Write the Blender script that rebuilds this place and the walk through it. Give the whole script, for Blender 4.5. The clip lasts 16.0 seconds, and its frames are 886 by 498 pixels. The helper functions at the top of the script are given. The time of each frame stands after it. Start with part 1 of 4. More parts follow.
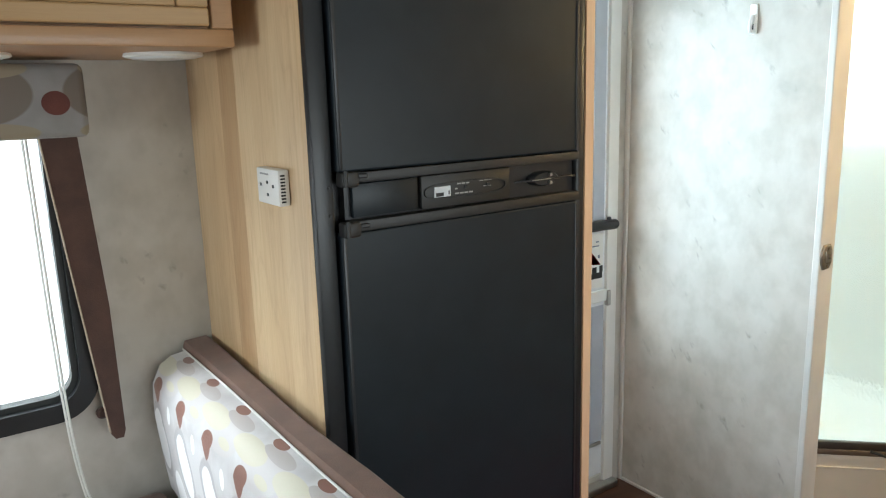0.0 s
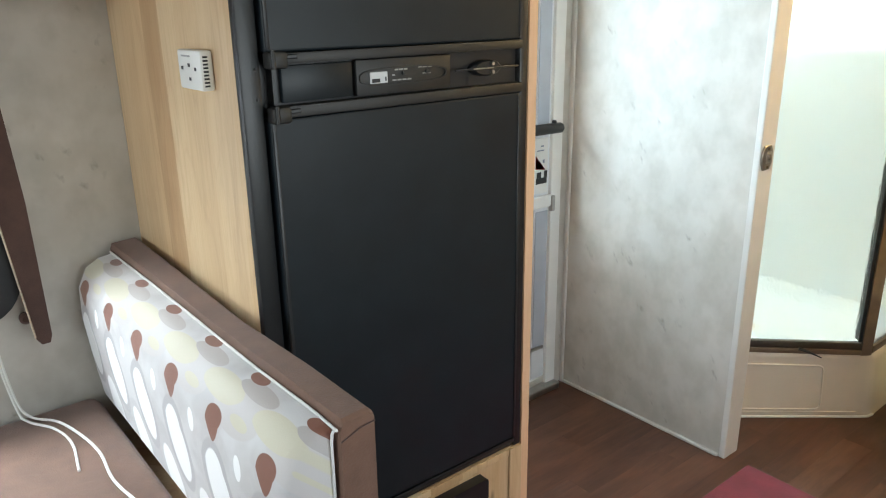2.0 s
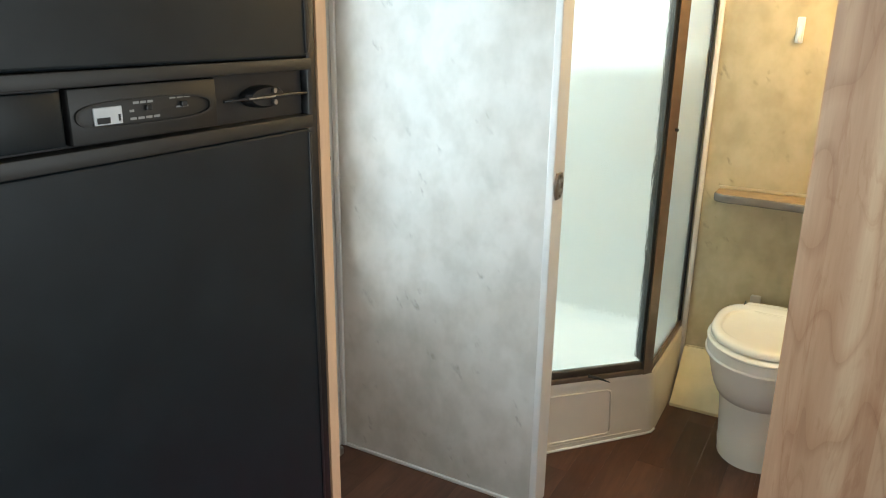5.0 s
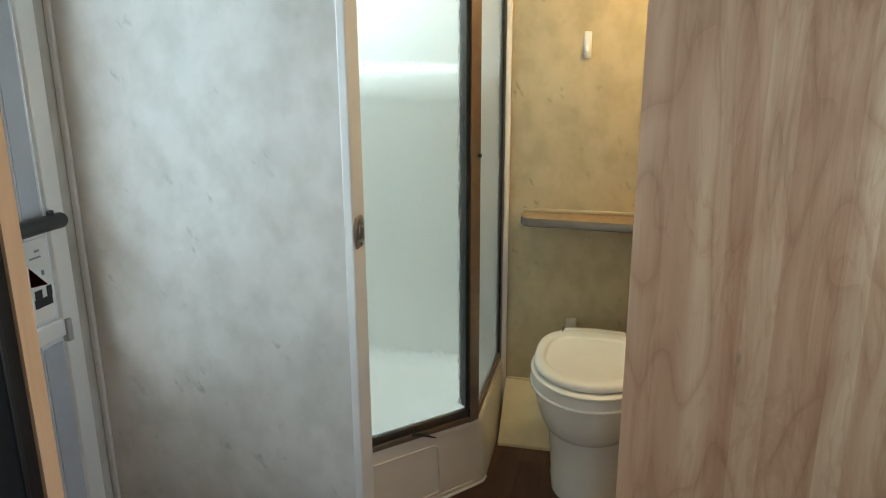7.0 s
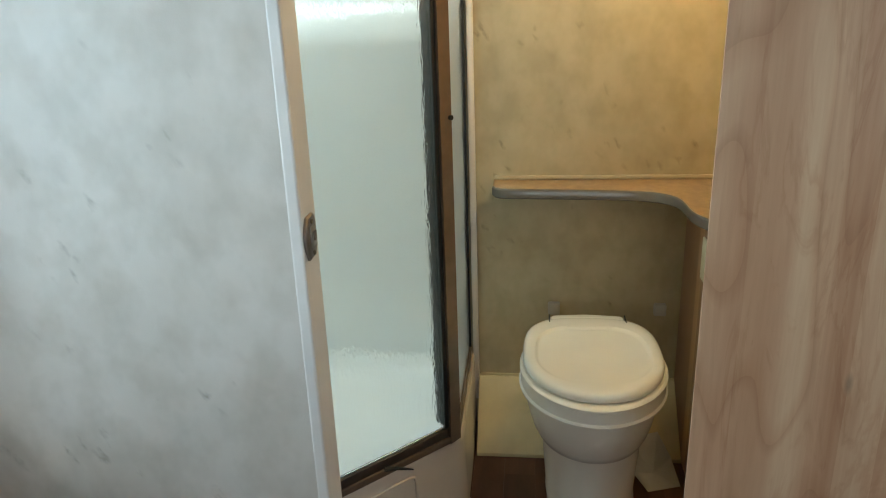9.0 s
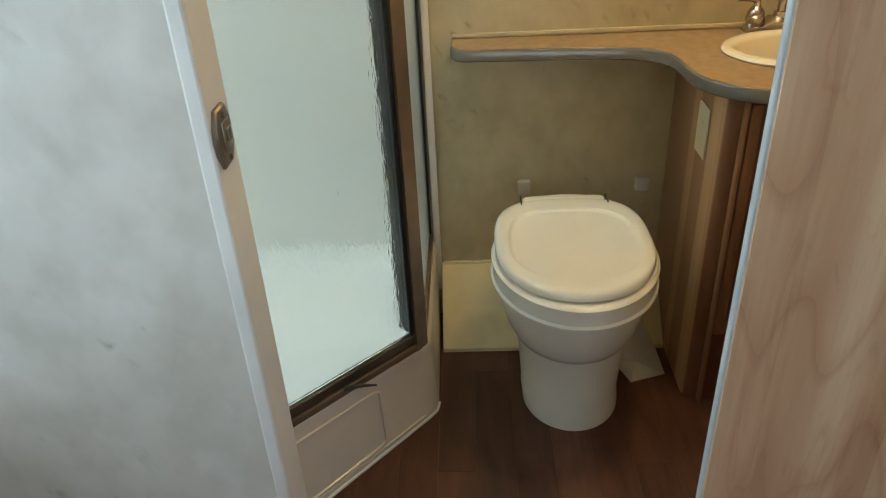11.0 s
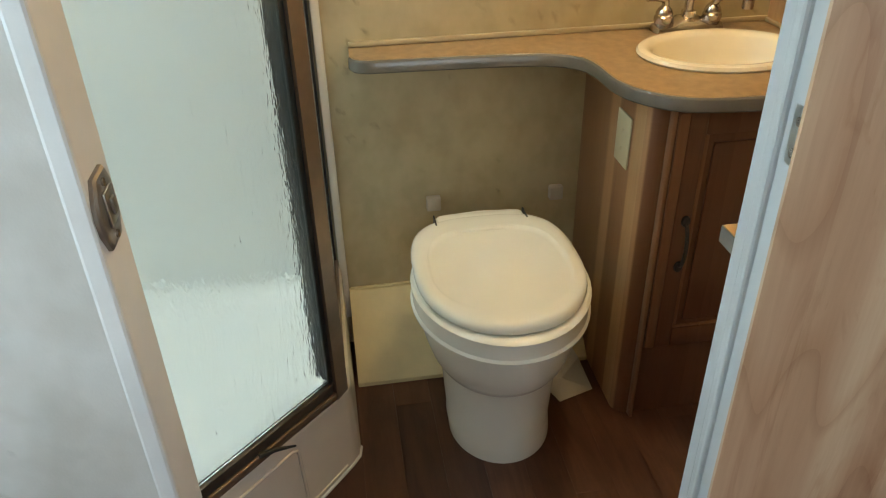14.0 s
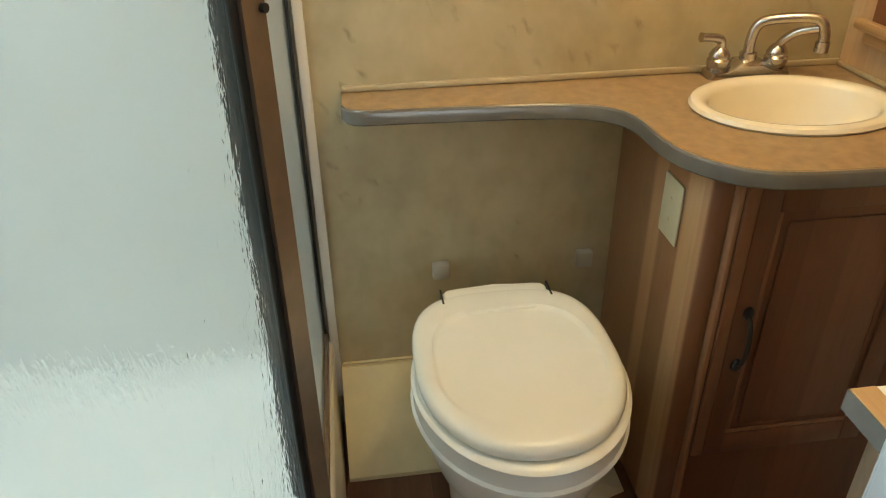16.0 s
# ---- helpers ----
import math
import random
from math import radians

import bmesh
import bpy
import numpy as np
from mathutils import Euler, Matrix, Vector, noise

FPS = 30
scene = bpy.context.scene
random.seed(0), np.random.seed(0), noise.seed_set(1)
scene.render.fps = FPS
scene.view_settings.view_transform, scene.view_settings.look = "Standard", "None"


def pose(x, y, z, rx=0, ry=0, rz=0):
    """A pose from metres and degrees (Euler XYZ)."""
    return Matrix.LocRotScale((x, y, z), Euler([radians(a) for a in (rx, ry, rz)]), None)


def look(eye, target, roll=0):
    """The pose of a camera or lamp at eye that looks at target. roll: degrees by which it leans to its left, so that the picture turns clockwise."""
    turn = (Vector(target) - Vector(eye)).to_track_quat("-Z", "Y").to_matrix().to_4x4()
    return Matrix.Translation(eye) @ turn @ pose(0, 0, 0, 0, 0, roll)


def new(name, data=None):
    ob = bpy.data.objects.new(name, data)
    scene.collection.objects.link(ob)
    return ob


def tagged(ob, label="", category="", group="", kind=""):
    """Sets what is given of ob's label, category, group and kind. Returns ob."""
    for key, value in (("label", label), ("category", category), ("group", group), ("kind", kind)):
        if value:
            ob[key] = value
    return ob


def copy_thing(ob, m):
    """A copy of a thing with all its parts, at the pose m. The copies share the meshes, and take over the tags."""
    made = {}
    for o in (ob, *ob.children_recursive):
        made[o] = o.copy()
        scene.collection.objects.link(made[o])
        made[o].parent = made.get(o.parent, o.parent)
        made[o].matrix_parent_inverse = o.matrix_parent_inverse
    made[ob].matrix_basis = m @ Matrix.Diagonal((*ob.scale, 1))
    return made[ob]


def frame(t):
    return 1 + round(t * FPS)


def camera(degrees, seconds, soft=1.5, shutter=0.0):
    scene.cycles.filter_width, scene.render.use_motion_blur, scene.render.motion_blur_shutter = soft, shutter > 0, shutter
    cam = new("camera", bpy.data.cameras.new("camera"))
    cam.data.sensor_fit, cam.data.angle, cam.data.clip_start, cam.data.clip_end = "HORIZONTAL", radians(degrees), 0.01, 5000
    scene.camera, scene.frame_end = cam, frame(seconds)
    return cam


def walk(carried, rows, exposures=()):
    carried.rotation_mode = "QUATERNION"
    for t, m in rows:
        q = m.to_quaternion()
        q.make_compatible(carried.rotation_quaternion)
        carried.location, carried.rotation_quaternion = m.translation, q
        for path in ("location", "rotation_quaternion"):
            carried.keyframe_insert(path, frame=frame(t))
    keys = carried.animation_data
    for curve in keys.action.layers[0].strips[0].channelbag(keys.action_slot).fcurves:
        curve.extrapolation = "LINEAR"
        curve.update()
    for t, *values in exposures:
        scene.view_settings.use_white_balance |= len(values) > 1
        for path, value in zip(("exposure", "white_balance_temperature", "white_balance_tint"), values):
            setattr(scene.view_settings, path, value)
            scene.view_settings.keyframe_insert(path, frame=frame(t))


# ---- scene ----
cam = camera(61.80, 16.0, soft=1.1)
# seconds, eye, point looked at, roll
PATH = [
    (0, (0.330, 1.216, 1.565), (1.450, 2.820, 1.149), -1.64),
    (0.5, (0.332, 1.212, 1.557), (1.456, 2.800, 1.096), -1.50),
    (1, (0.339, 1.216, 1.541), (1.484, 2.775, 1.031), -1.11),
    (1.5, (0.357, 1.217, 1.523), (1.511, 2.750, 0.957), -0.98),
    (2, (0.364, 1.233, 1.499), (1.558, 2.712, 0.873), -0.91),
    (2.5, (0.385, 1.257, 1.480), (1.625, 2.678, 0.815), -0.25),
    (3, (0.407, 1.298, 1.465), (1.705, 2.660, 0.786), 0.70),
    (3.5, (0.442, 1.347, 1.462), (1.820, 2.635, 0.799), 1.13),
    (4, (0.493, 1.417, 1.459), (1.934, 2.621, 0.772), 0.96),
    (4.5, (0.548, 1.514, 1.473), (2.090, 2.598, 0.807), 1.06),
    (5, (0.583, 1.618, 1.488), (2.249, 2.552, 0.895), 0.81),
    (5.2, (0.593, 1.627, 1.488), (2.301, 2.510, 0.936), 0.16),
    (7.3, (0.962, 1.780, 1.484), (2.838, 2.197, 0.930), -0.42),
    (7.5, (1.004, 1.807, 1.483), (2.879, 2.218, 0.920), -0.64),
    (8, (1.090, 1.865, 1.463), (2.954, 2.258, 0.856), -1.32),
    (8.2, (1.140, 1.883, 1.455), (3.007, 2.252, 0.841), -1.51),
    (10.3, (1.575, 2.041, 1.418), (3.404, 2.068, 0.610), -1.74),
    (10.5, (1.590, 2.039, 1.406), (3.395, 2.090, 0.545), -2.32),
    (11, (1.655, 2.022, 1.383), (3.373, 2.109, 0.364), -3.07),
    (11.5, (1.731, 2.023, 1.368), (3.366, 2.128, 0.220), -3.95),
    (12, (1.791, 2.025, 1.355), (3.398, 2.117, 0.167), -3.74),
    (12.5, (1.802, 2.070, 1.355), (3.417, 2.115, 0.177), -2.73),
    (13, (1.810, 2.085, 1.368), (3.450, 2.015, 0.226), -2.09),
    (13.5, (1.814, 2.099, 1.375), (3.483, 1.913, 0.288), -1.50),
    (14, (1.848, 2.102, 1.380), (3.531, 1.862, 0.325), -1.41),
    (14.5, (1.930, 2.101, 1.365), (3.619, 1.852, 0.322), -1.37),
    (15, (2.028, 2.089, 1.362), (3.718, 1.856, 0.319), -1.13),
    (15.5, (2.106, 2.070, 1.359), (3.799, 1.852, 0.316), -1.39),
    (16, (2.164, 2.054, 1.353), (3.865, 1.835, 0.324), -0.90),
]

# seconds, stops, kelvin, tint
EXPOSURES = [(0.0, 0.76, 6460, 9.5), (3.5, 0.90, 6450, 9.5), (4.5, 0.86, 6420, 9), (5.0, 0.70, 6500, 9), (5.4, 0.60, 6480, 9), (7.5, -0.06, 6380, 8.5), (10.5, 0.0, 6360, 8.5), (12.0, 0.17, 6360, 8.5), (13.0, 0.18, 6380, 9), (16.0, 0.25, 6420, 10)]
walk(cam, [(t, look(eye, target, roll)) for t, eye, target, roll in PATH], EXPOSURES)

# ---- light ----
sky_world = bpy.data.worlds.new("sky")
scene.world = sky_world
sky_world.use_nodes = True
_nt = sky_world.node_tree
_sky = _nt.nodes.new("ShaderNodeTexSky")
_sky.sky_type, _sky.sun_disc = "NISHITA", False
_sky.sun_elevation, _sky.sun_rotation = radians(40), radians(200)
_nt.links.new(_sky.outputs[0], _nt.nodes["Background"].inputs[0])
_nt.nodes["Background"].inputs[1].default_value = 0.12
sun_data = bpy.data.lights.new("sun", "SUN")
sun_data.energy, sun_data.angle, sun_data.color = 1.2, radians(12), (1.0, 0.95, 0.88)
sun_ob = new("sun", sun_data)
sun_ob.matrix_basis = look((0, 0, 10), (-2.2, 5.5, 2.5))


def window_light(name, eye, target, w, h, power, color):
    data = bpy.data.lights.new(name, "AREA")
    data.shape, data.size, data.size_y, data.energy, data.color = "RECTANGLE", w, h, power, color
    ob = new(name, data)
    ob.matrix_basis = look(eye, target)
    return ob


DAY = (0.80, 0.92, 1.0)
window_light("window_light_west", (-2.36, 1.9, 1.35), (3, 1.9, 1.3), 1.6, 0.75, 25, DAY)
window_light("window_light_south", (1.3, 0.57, 1.32), (1.3, 3, 1.3), 1.3, 0.6, 8, DAY)
window_light("window_light_north", (0.0, 3.62, 1.98), (0.1, 2.7, 1.0), 1.3, 0.6, 46, DAY)
window_light("door_light", (1.94, 3.24, 1.40), (2.06, 0, 1.25), 0.60, 1.0, 14, (0.60, 0.83, 1.0))
window_light("skylight_light", (3.1, 2.68, 2.07), (3.1, 2.68, 0), 0.5, 0.5, 10.2, (0.80, 0.965, 0.985))
_b = bpy.data.lights.new("bath_bulb", "POINT")
_b.energy, _b.color, _b.shadow_soft_size = 16, (1.0, 0.74, 0.37), 0.06
new("bath_bulb", _b).location = (3.16, 1.52, 1.91)

# ---- materials ----
def nodes_of(name):
    m = bpy.data.materials.new(name)
    m.use_nodes = True
    nt = m.node_tree
    return m, nt, nt.nodes["Principled BSDF"]


def mapping(nt, scale=(1, 1, 1), per_object=False):
    tc = nt.nodes.new("ShaderNodeTexCoord")
    mp = nt.nodes.new("ShaderNodeMapping")
    mp.inputs["Scale"].default_value = scale
    nt.links.new(tc.outputs["Object"], mp.inputs["Vector"])
    if per_object:
        oi = nt.nodes.new("ShaderNodeObjectInfo")
        ml = nt.nodes.new("ShaderNodeMath")
        ml.operation = "MULTIPLY"
        ml.inputs[1].default_value = 37.0
        nt.links.new(oi.outputs["Random"], ml.inputs[0])
        cb = nt.nodes.new("ShaderNodeCombineXYZ")
        for k in ("X", "Y", "Z"):
            nt.links.new(ml.outputs[0], cb.inputs[k])
        nt.links.new(cb.outputs[0], mp.inputs["Location"])
    return mp.outputs[0]


def noise_tex(nt, vec, scale, detail=4, rough=0.55, dist=0.0):
    n = nt.nodes.new("ShaderNodeTexNoise")
    n.inputs["Scale"].default_value, n.inputs["Detail"].default_value = scale, detail
    n.inputs["Roughness"].default_value, n.inputs["Distortion"].default_value = rough, dist
    nt.links.new(vec, n.inputs["Vector"])
    return n.outputs["Fac"]


def ramp(nt, fac, stops, mode="LINEAR"):
    r = nt.nodes.new("ShaderNodeValToRGB")
    r.color_ramp.interpolation = mode
    el = r.color_ramp.elements
    while len(el) < len(stops):
        el.new(0.5)
    for e, (p, c) in zip(el, stops):
        e.position = p
        e.color = (*c, 1) if len(c) == 3 else c
    nt.links.new(fac, r.inputs[0])
    return r.outputs[0]


def mix(nt, fac, a, b, mode="MIX"):
    m = nt.nodes.new("ShaderNodeMix")
    m.data_type, m.blend_type = "RGBA", mode
    for val, key in ((fac, 0), (a, 6), (b, 7)):
        if isinstance(val, (int, float)):
            m.inputs[key].default_value = val
        elif isinstance(val, tuple):
            m.inputs[key].default_value = (*val, 1)
        else:
            nt.links.new(val, m.inputs[key])
    return m.outputs[2]


def bump(nt, bsdf, height, strength=0.2, dist=0.01):
    b = nt.nodes.new("ShaderNodeBump")
    b.inputs["Strength"].default_value, b.inputs["Distance"].default_value = strength, dist
    nt.links.new(height, b.inputs["Height"])
    nt.links.new(b.outputs[0], bsdf.inputs["Normal"])


def plain(name, color, rough=0.5, metal=0.0, vary=0.12, scale=9.0, grain=120.0, relief=0.08, coat=0.0):
    """A paint, plastic or metal with faint blotches and a fine grain."""
    m, nt, b = nodes_of(name)
    v = mapping(nt)
    n = noise_tex(nt, v, scale, 5)
    lo = tuple(c * (1 - vary) for c in color)
    hi = tuple(min(1, c * (1 + vary * 0.7)) for c in color)
    nt.links.new(ramp(nt, n, [(0.3, lo), (0.7, hi)]), b.inputs["Base Color"])
    b.inputs["Metallic"].default_value = metal
    g = noise_tex(nt, v, grain, 3)
    nt.links.new(ramp(nt, n, [(0.3, (rough * 0.97,) * 3), (0.7, (min(1, rough * 1.03),) * 3)]), b.inputs["Roughness"])
    b.inputs["Coat Weight"].default_value = coat
    if relief:
        bump(nt, b, g, relief, 0.002)
    return m


def wallpaper(name, tint=(1.0, 1.0, 1.0)):
    """Vinyl wallpaper with soft smudged mottling and short slanting brush flecks."""
    m, nt, b = nodes_of(name)
    v = mapping(nt)
    big = noise_tex(nt, v, 2.6, 4, 0.55)
    c1 = ramp(nt, big, [(0.34, (0.575, 0.545, 0.48)), (0.66, (0.72, 0.695, 0.635))])
    mott = ramp(nt, noise_tex(nt, mapping(nt, (1, 1, 0.8)), 12.0, 3, 0.55), [(0.36, (0.72, 0.705, 0.66)), (0.60, (1.0, 1.0, 1.0))])
    c1 = mix(nt, 0.5, c1, mott, "MULTIPLY")

    def flecks(col, scale, turn, gate_scale, lo, strength, shade, size):
        mr = mapping(nt)
        mr.node.inputs["Rotation"].default_value = turn
        ms = nt.nodes.new("ShaderNodeMapping")
        ms.inputs["Scale"].default_value = scale
        nt.links.new(mr, ms.inputs["Vector"])
        mp = ms.outputs[0]
        wob = nt.nodes.new("ShaderNodeVectorMath")
        wob.operation = "ADD"
        nz = nt.nodes.new("ShaderNodeTexNoise")
        nz.inputs["Scale"].default_value, nz.inputs["Detail"].default_value = 1.9, 4
        nt.links.new(mp, nz.inputs["Vector"])
        nt.links.new(mp, wob.inputs[0])
        nt.links.new(nz.outputs["Color"], wob.inputs[1])
        vo = nt.nodes.new("ShaderNodeTexVoronoi")
        vo.inputs["Scale"].default_value = 1.0
        nt.links.new(wob.outputs[0], vo.inputs["Vector"])
        dash = ramp(nt, vo.outputs["Distance"], [(0.04, (strength,) * 3), (size * 0.55, (strength * 0.45,) * 3), (size, (0, 0, 0))])
        gate = ramp(nt, noise_tex(nt, v, gate_scale, 3), [(lo, (0, 0, 0)), (lo + 0.08, (1, 1, 1))])
        return mix(nt, mix(nt, 1.0, dash, gate, "MULTIPLY"), col, shade)

    c2 = flecks(c1, (10, 10, 6), (0.9, 0.4, 0.0), 4.0, 0.49, 0.40, (0.45, 0.42, 0.36), 0.34)
    c2 = flecks(c2, (25, 25, 12), (0.55, 0.2, 0.0), 6.0, 0.53, 0.75, (0.33, 0.305, 0.26), 0.27)
    c2 = mix(nt, 1.0, c2, tint, "MULTIPLY")
    nt.links.new(c2, b.inputs["Base Color"])
    b.inputs["Roughness"].default_value = 0.42
    bump(nt, b, noise_tex(nt, v, 260, 2), 0.10, 0.002)
    return m


def plank_wood(name, dark, mid, light, strip=11.0, axis=(1, 1, 0), rough=0.42, contrast=1.0, coat=0.0, along="z", grain_scale=30.0, streak=0.0):
    """Printed wood made of narrow strips that run along one axis, with grain, knots and streaks."""
    m, nt, b = nodes_of(name)
    tc = nt.nodes.new("ShaderNodeTexCoord")
    dot = nt.nodes.new("ShaderNodeVectorMath")
    dot.operation = "DOT_PRODUCT"
    dot.inputs[1].default_value = axis
    nt.links.new(tc.outputs["Object"], dot.inputs[0])
    wn = nt.nodes.new("ShaderNodeTexVoronoi")
    wn.voronoi_dimensions = "1D"
    wn.inputs["Scale"].default_value = strip
    nt.links.new(dot.outputs["Value"], wn.inputs["W"])
    sep = nt.nodes.new("ShaderNodeSeparateColor")
    nt.links.new(wn.outputs["Color"], sep.inputs[0])
    tone = ramp(nt, sep.outputs[0], [(0.05, dark), (0.45, mid), (0.95, light)])
    stretch = {"z": (1, 1, 0.07), "x": (0.07, 1, 1), "y": (1, 0.07, 1)}[along]
    v = mapping(nt, stretch)
    grain = noise_tex(nt, v, grain_scale, 8, 0.68, 1.6)
    fine = noise_tex(nt, v, 170, 4, 0.6)
    g = ramp(nt, grain, [(0.28, (0.70, 0.62, 0.54)), (0.5, (0.97, 0.95, 0.93)), (0.75, (1.0, 1.0, 1.0))])
    c = mix(nt, 0.75 * contrast, tone, g, "MULTIPLY")
    if streak:
        sv = mapping(nt, {"z": (1, 1, 0.035), "x": (0.035, 1, 1), "y": (1, 0.035, 1)}[along])
        st = ramp(nt, noise_tex(nt, sv, 9, 4, 0.6, 0.5), [(0.34, (0.70, 0.56, 0.48)), (0.52, (0.98, 0.96, 0.94)), (0.66, (1.0, 1.0, 1.0))])
        c = mix(nt, min(1.0, streak * 0.85), c, st, "MULTIPLY")
        fl = ramp(nt, noise_tex(nt, mapping(nt, {"z": (1, 1, 0.16), "x": (0.16, 1, 1), "y": (1, 0.16, 1)}[along]), 8, 6, 0.6, 3.0), [(0.50, (1, 1, 1)), (0.56, (0.80, 0.70, 0.62)), (0.60, (1, 1, 1))])
        c = mix(nt, min(1.0, streak * 0.5), c, fl, "MULTIPLY")
        level = nt.nodes.new("ShaderNodeMath")
        level.operation = "MULTIPLY"
        level.inputs[1].default_value = 11.0
        nt.links.new(noise_tex(nt, mapping(nt, {"z": (1, 1, 0.2), "x": (0.2, 1, 1), "y": (1, 0.2, 1)}[along]), 4.2, 2, 0.45, 0.5), level.inputs[0])
        part_of = nt.nodes.new("ShaderNodeMath")
        part_of.operation = "FRACT"
        nt.links.new(level.outputs[0], part_of.inputs[0])
        rings_of = ramp(nt, part_of.outputs[0], [(0.0, (0.58, 0.42, 0.31)), (0.16, (0.93, 0.89, 0.86)), (0.72, (1, 1, 1)), (1.0, (0.78, 0.65, 0.55))])
        c = mix(nt, min(1.0, streak * 0.48), c, rings_of, "MULTIPLY")
    g2 = ramp(nt, fine, [(0.3, (0.86, 0.82, 0.78)), (0.6, (1, 1, 1))])
    c = mix(nt, 0.4, c, g2, "MULTIPLY")
    kv = mapping(nt, {"z": (9, 9, 3.0), "x": (3.0, 9, 9), "y": (9, 3.0, 9)}[along])
    kn = nt.nodes.new("ShaderNodeTexVoronoi")
    kn.inputs["Scale"].default_value = 1.0
    nt.links.new(kv, kn.inputs["Vector"])
    kf = ramp(nt, kn.outputs["Distance"], [(0.02, (0.8, 0.8, 0.8)), (0.07, (0, 0, 0))])
    c = mix(nt, kf, c, tuple(x * 0.45 for x in dark))
    nt.links.new(c, b.inputs["Base Color"])
    b.inputs["Roughness"].default_value = rough
    b.inputs["Coat Weight"].default_value = coat
    bump(nt, b, fine, 0.06, 0.002)
    return m


def floor_plank_mat(name):
    m, nt, b = nodes_of(name)
    oi = nt.nodes.new("ShaderNodeObjectInfo")
    tone = ramp(nt, oi.outputs["Random"], [(0.0, (0.092, 0.038, 0.020)), (0.5, (0.108, 0.046, 0.025)), (1.0, (0.126, 0.056, 0.031))])
    v = mapping(nt, (0.09, 1, 1), True)
    g = ramp(nt, noise_tex(nt, v, 26, 7, 0.65, 1.0), [(0.3, (0.55, 0.48, 0.42)), (0.62, (1, 1, 1))])
    c = mix(nt, 0.8, tone, g, "MULTIPLY")
    bl = ramp(nt, noise_tex(nt, mapping(nt, (0.35, 1, 1), True), 9, 5, 0.6, 0.6), [(0.32, (0.58, 0.52, 0.50)), (0.66, (1.25, 1.22, 1.18))])
    c = mix(nt, 0.9, c, bl, "MULTIPLY")
    nt.links.new(c, b.inputs["Base Color"])
    rr = ramp(nt, noise_tex(nt, mapping(nt), 7, 5), [(0.3, (0.30,) * 3), (0.7, (0.44,) * 3)])
    nt.links.new(rr, b.inputs["Roughness"])
    bump(nt, b, noise_tex(nt, v, 120, 3), 0.10, 0.002)
    return m


def dotted_fabric(name, along="Y", rows=(), tone=1.0):
    """Pale grey upholstery printed with rows of ovals and drops: pitch, height, shift, half width, half height, taper, colour."""
    m, nt, b = nodes_of(name)

    def calc(op, x, y=0.0):
        n = nt.nodes.new("ShaderNodeMath")
        n.operation = op
        for k, q in enumerate((x, y)):
            if isinstance(q, (int, float)):
                n.inputs[k].default_value = q
            else:
                nt.links.new(q, n.inputs[k])
        return n.outputs[0]

    tc = nt.nodes.new("ShaderNodeTexCoord")
    sep = nt.nodes.new("ShaderNodeSeparateXYZ")
    nt.links.new(tc.outputs["Object"], sep.inputs[0])
    u = sep.outputs[along]
    v = calc("ADD", sep.outputs["Z"], sep.outputs["X"]) if along == "Y" else sep.outputs["Z"]
    c = ramp(nt, noise_tex(nt, tc.outputs["Object"], 9, 3), [(0.40, (0.50 * tone, 0.475 * tone, 0.465 * tone)), (0.60, (0.60 * tone, 0.58 * tone, 0.57 * tone))])
    for pitch, at, shift, ru, rv, taper, colour in rows:
        f = calc("FRACT", calc("DIVIDE", calc("ADD", u, shift + 40 * pitch), pitch))
        du = calc("DIVIDE", calc("MULTIPLY", calc("SUBTRACT", f, 0.5), pitch), ru)
        dv = calc("DIVIDE", calc("SUBTRACT", v, at), rv)
        du = calc("DIVIDE", du, calc("MAXIMUM", calc("ADD", calc("MULTIPLY", dv, taper), 1.0), 0.3))
        d = calc("ADD", calc("MULTIPLY", du, du), calc("MULTIPLY", dv, dv))
        mask = ramp(nt, d, [(0.90, (1, 1, 1)), (1.0, (0, 0, 0))])
        c = mix(nt, mask, c, colour)
    nt.links.new(c, b.inputs["Base Color"])
    b.inputs["Roughness"].default_value = 0.55
    b.inputs["Sheen Weight"].default_value = 0.2
    bump(nt, b, noise_tex(nt, tc.outputs["Object"], 420, 2), 0.25, 0.002)
    return m


def weave(name, color, rough=0.85):
    m, nt, b = nodes_of(name)
    v = mapping(nt)
    nt.links.new(ramp(nt, noise_tex(nt, v, 14, 6, 0.7), [(0.3, tuple(c * 0.78 for c in color)), (0.7, tuple(c * 1.2 for c in color))]), b.inputs["Base Color"])
    b.inputs["Roughness"].default_value = rough
    b.inputs["Sheen Weight"].default_value = 0.2
    bump(nt, b, noise_tex(nt, v, 300, 3), 0.35, 0.003)
    return m


def rain_glass(name, rough=0.07, relief=1.0, ior=1.33):
    """Obscure glass with short, upright, wavy ripples."""
    m, nt, b = nodes_of(name)
    b.inputs["Base Color"].default_value = (0.945, 0.985, 0.965, 1)
    b.inputs["Transmission Weight"].default_value = 1.0
    b.inputs["Roughness"].default_value = rough
    b.inputs["IOR"].default_value = ior
    wide = noise_tex(nt, mapping(nt, (1, 1, 0.16)), 95, 2, 0.5, 0.8)
    fine = noise_tex(nt, mapping(nt, (1, 1, 0.30)), 190, 2, 0.5, 0.4)
    bump(nt, b, mix(nt, 0.42, wide, fine), relief, 0.0045)
    return m


def clear_glass(name):
    m, nt, b = nodes_of(name)
    b.inputs["Base Color"].default_value = (0.97, 0.99, 0.98, 1)
    b.inputs["Transmission Weight"].default_value = 1.0
    b.inputs["Roughness"].default_value = 0.02
    return m


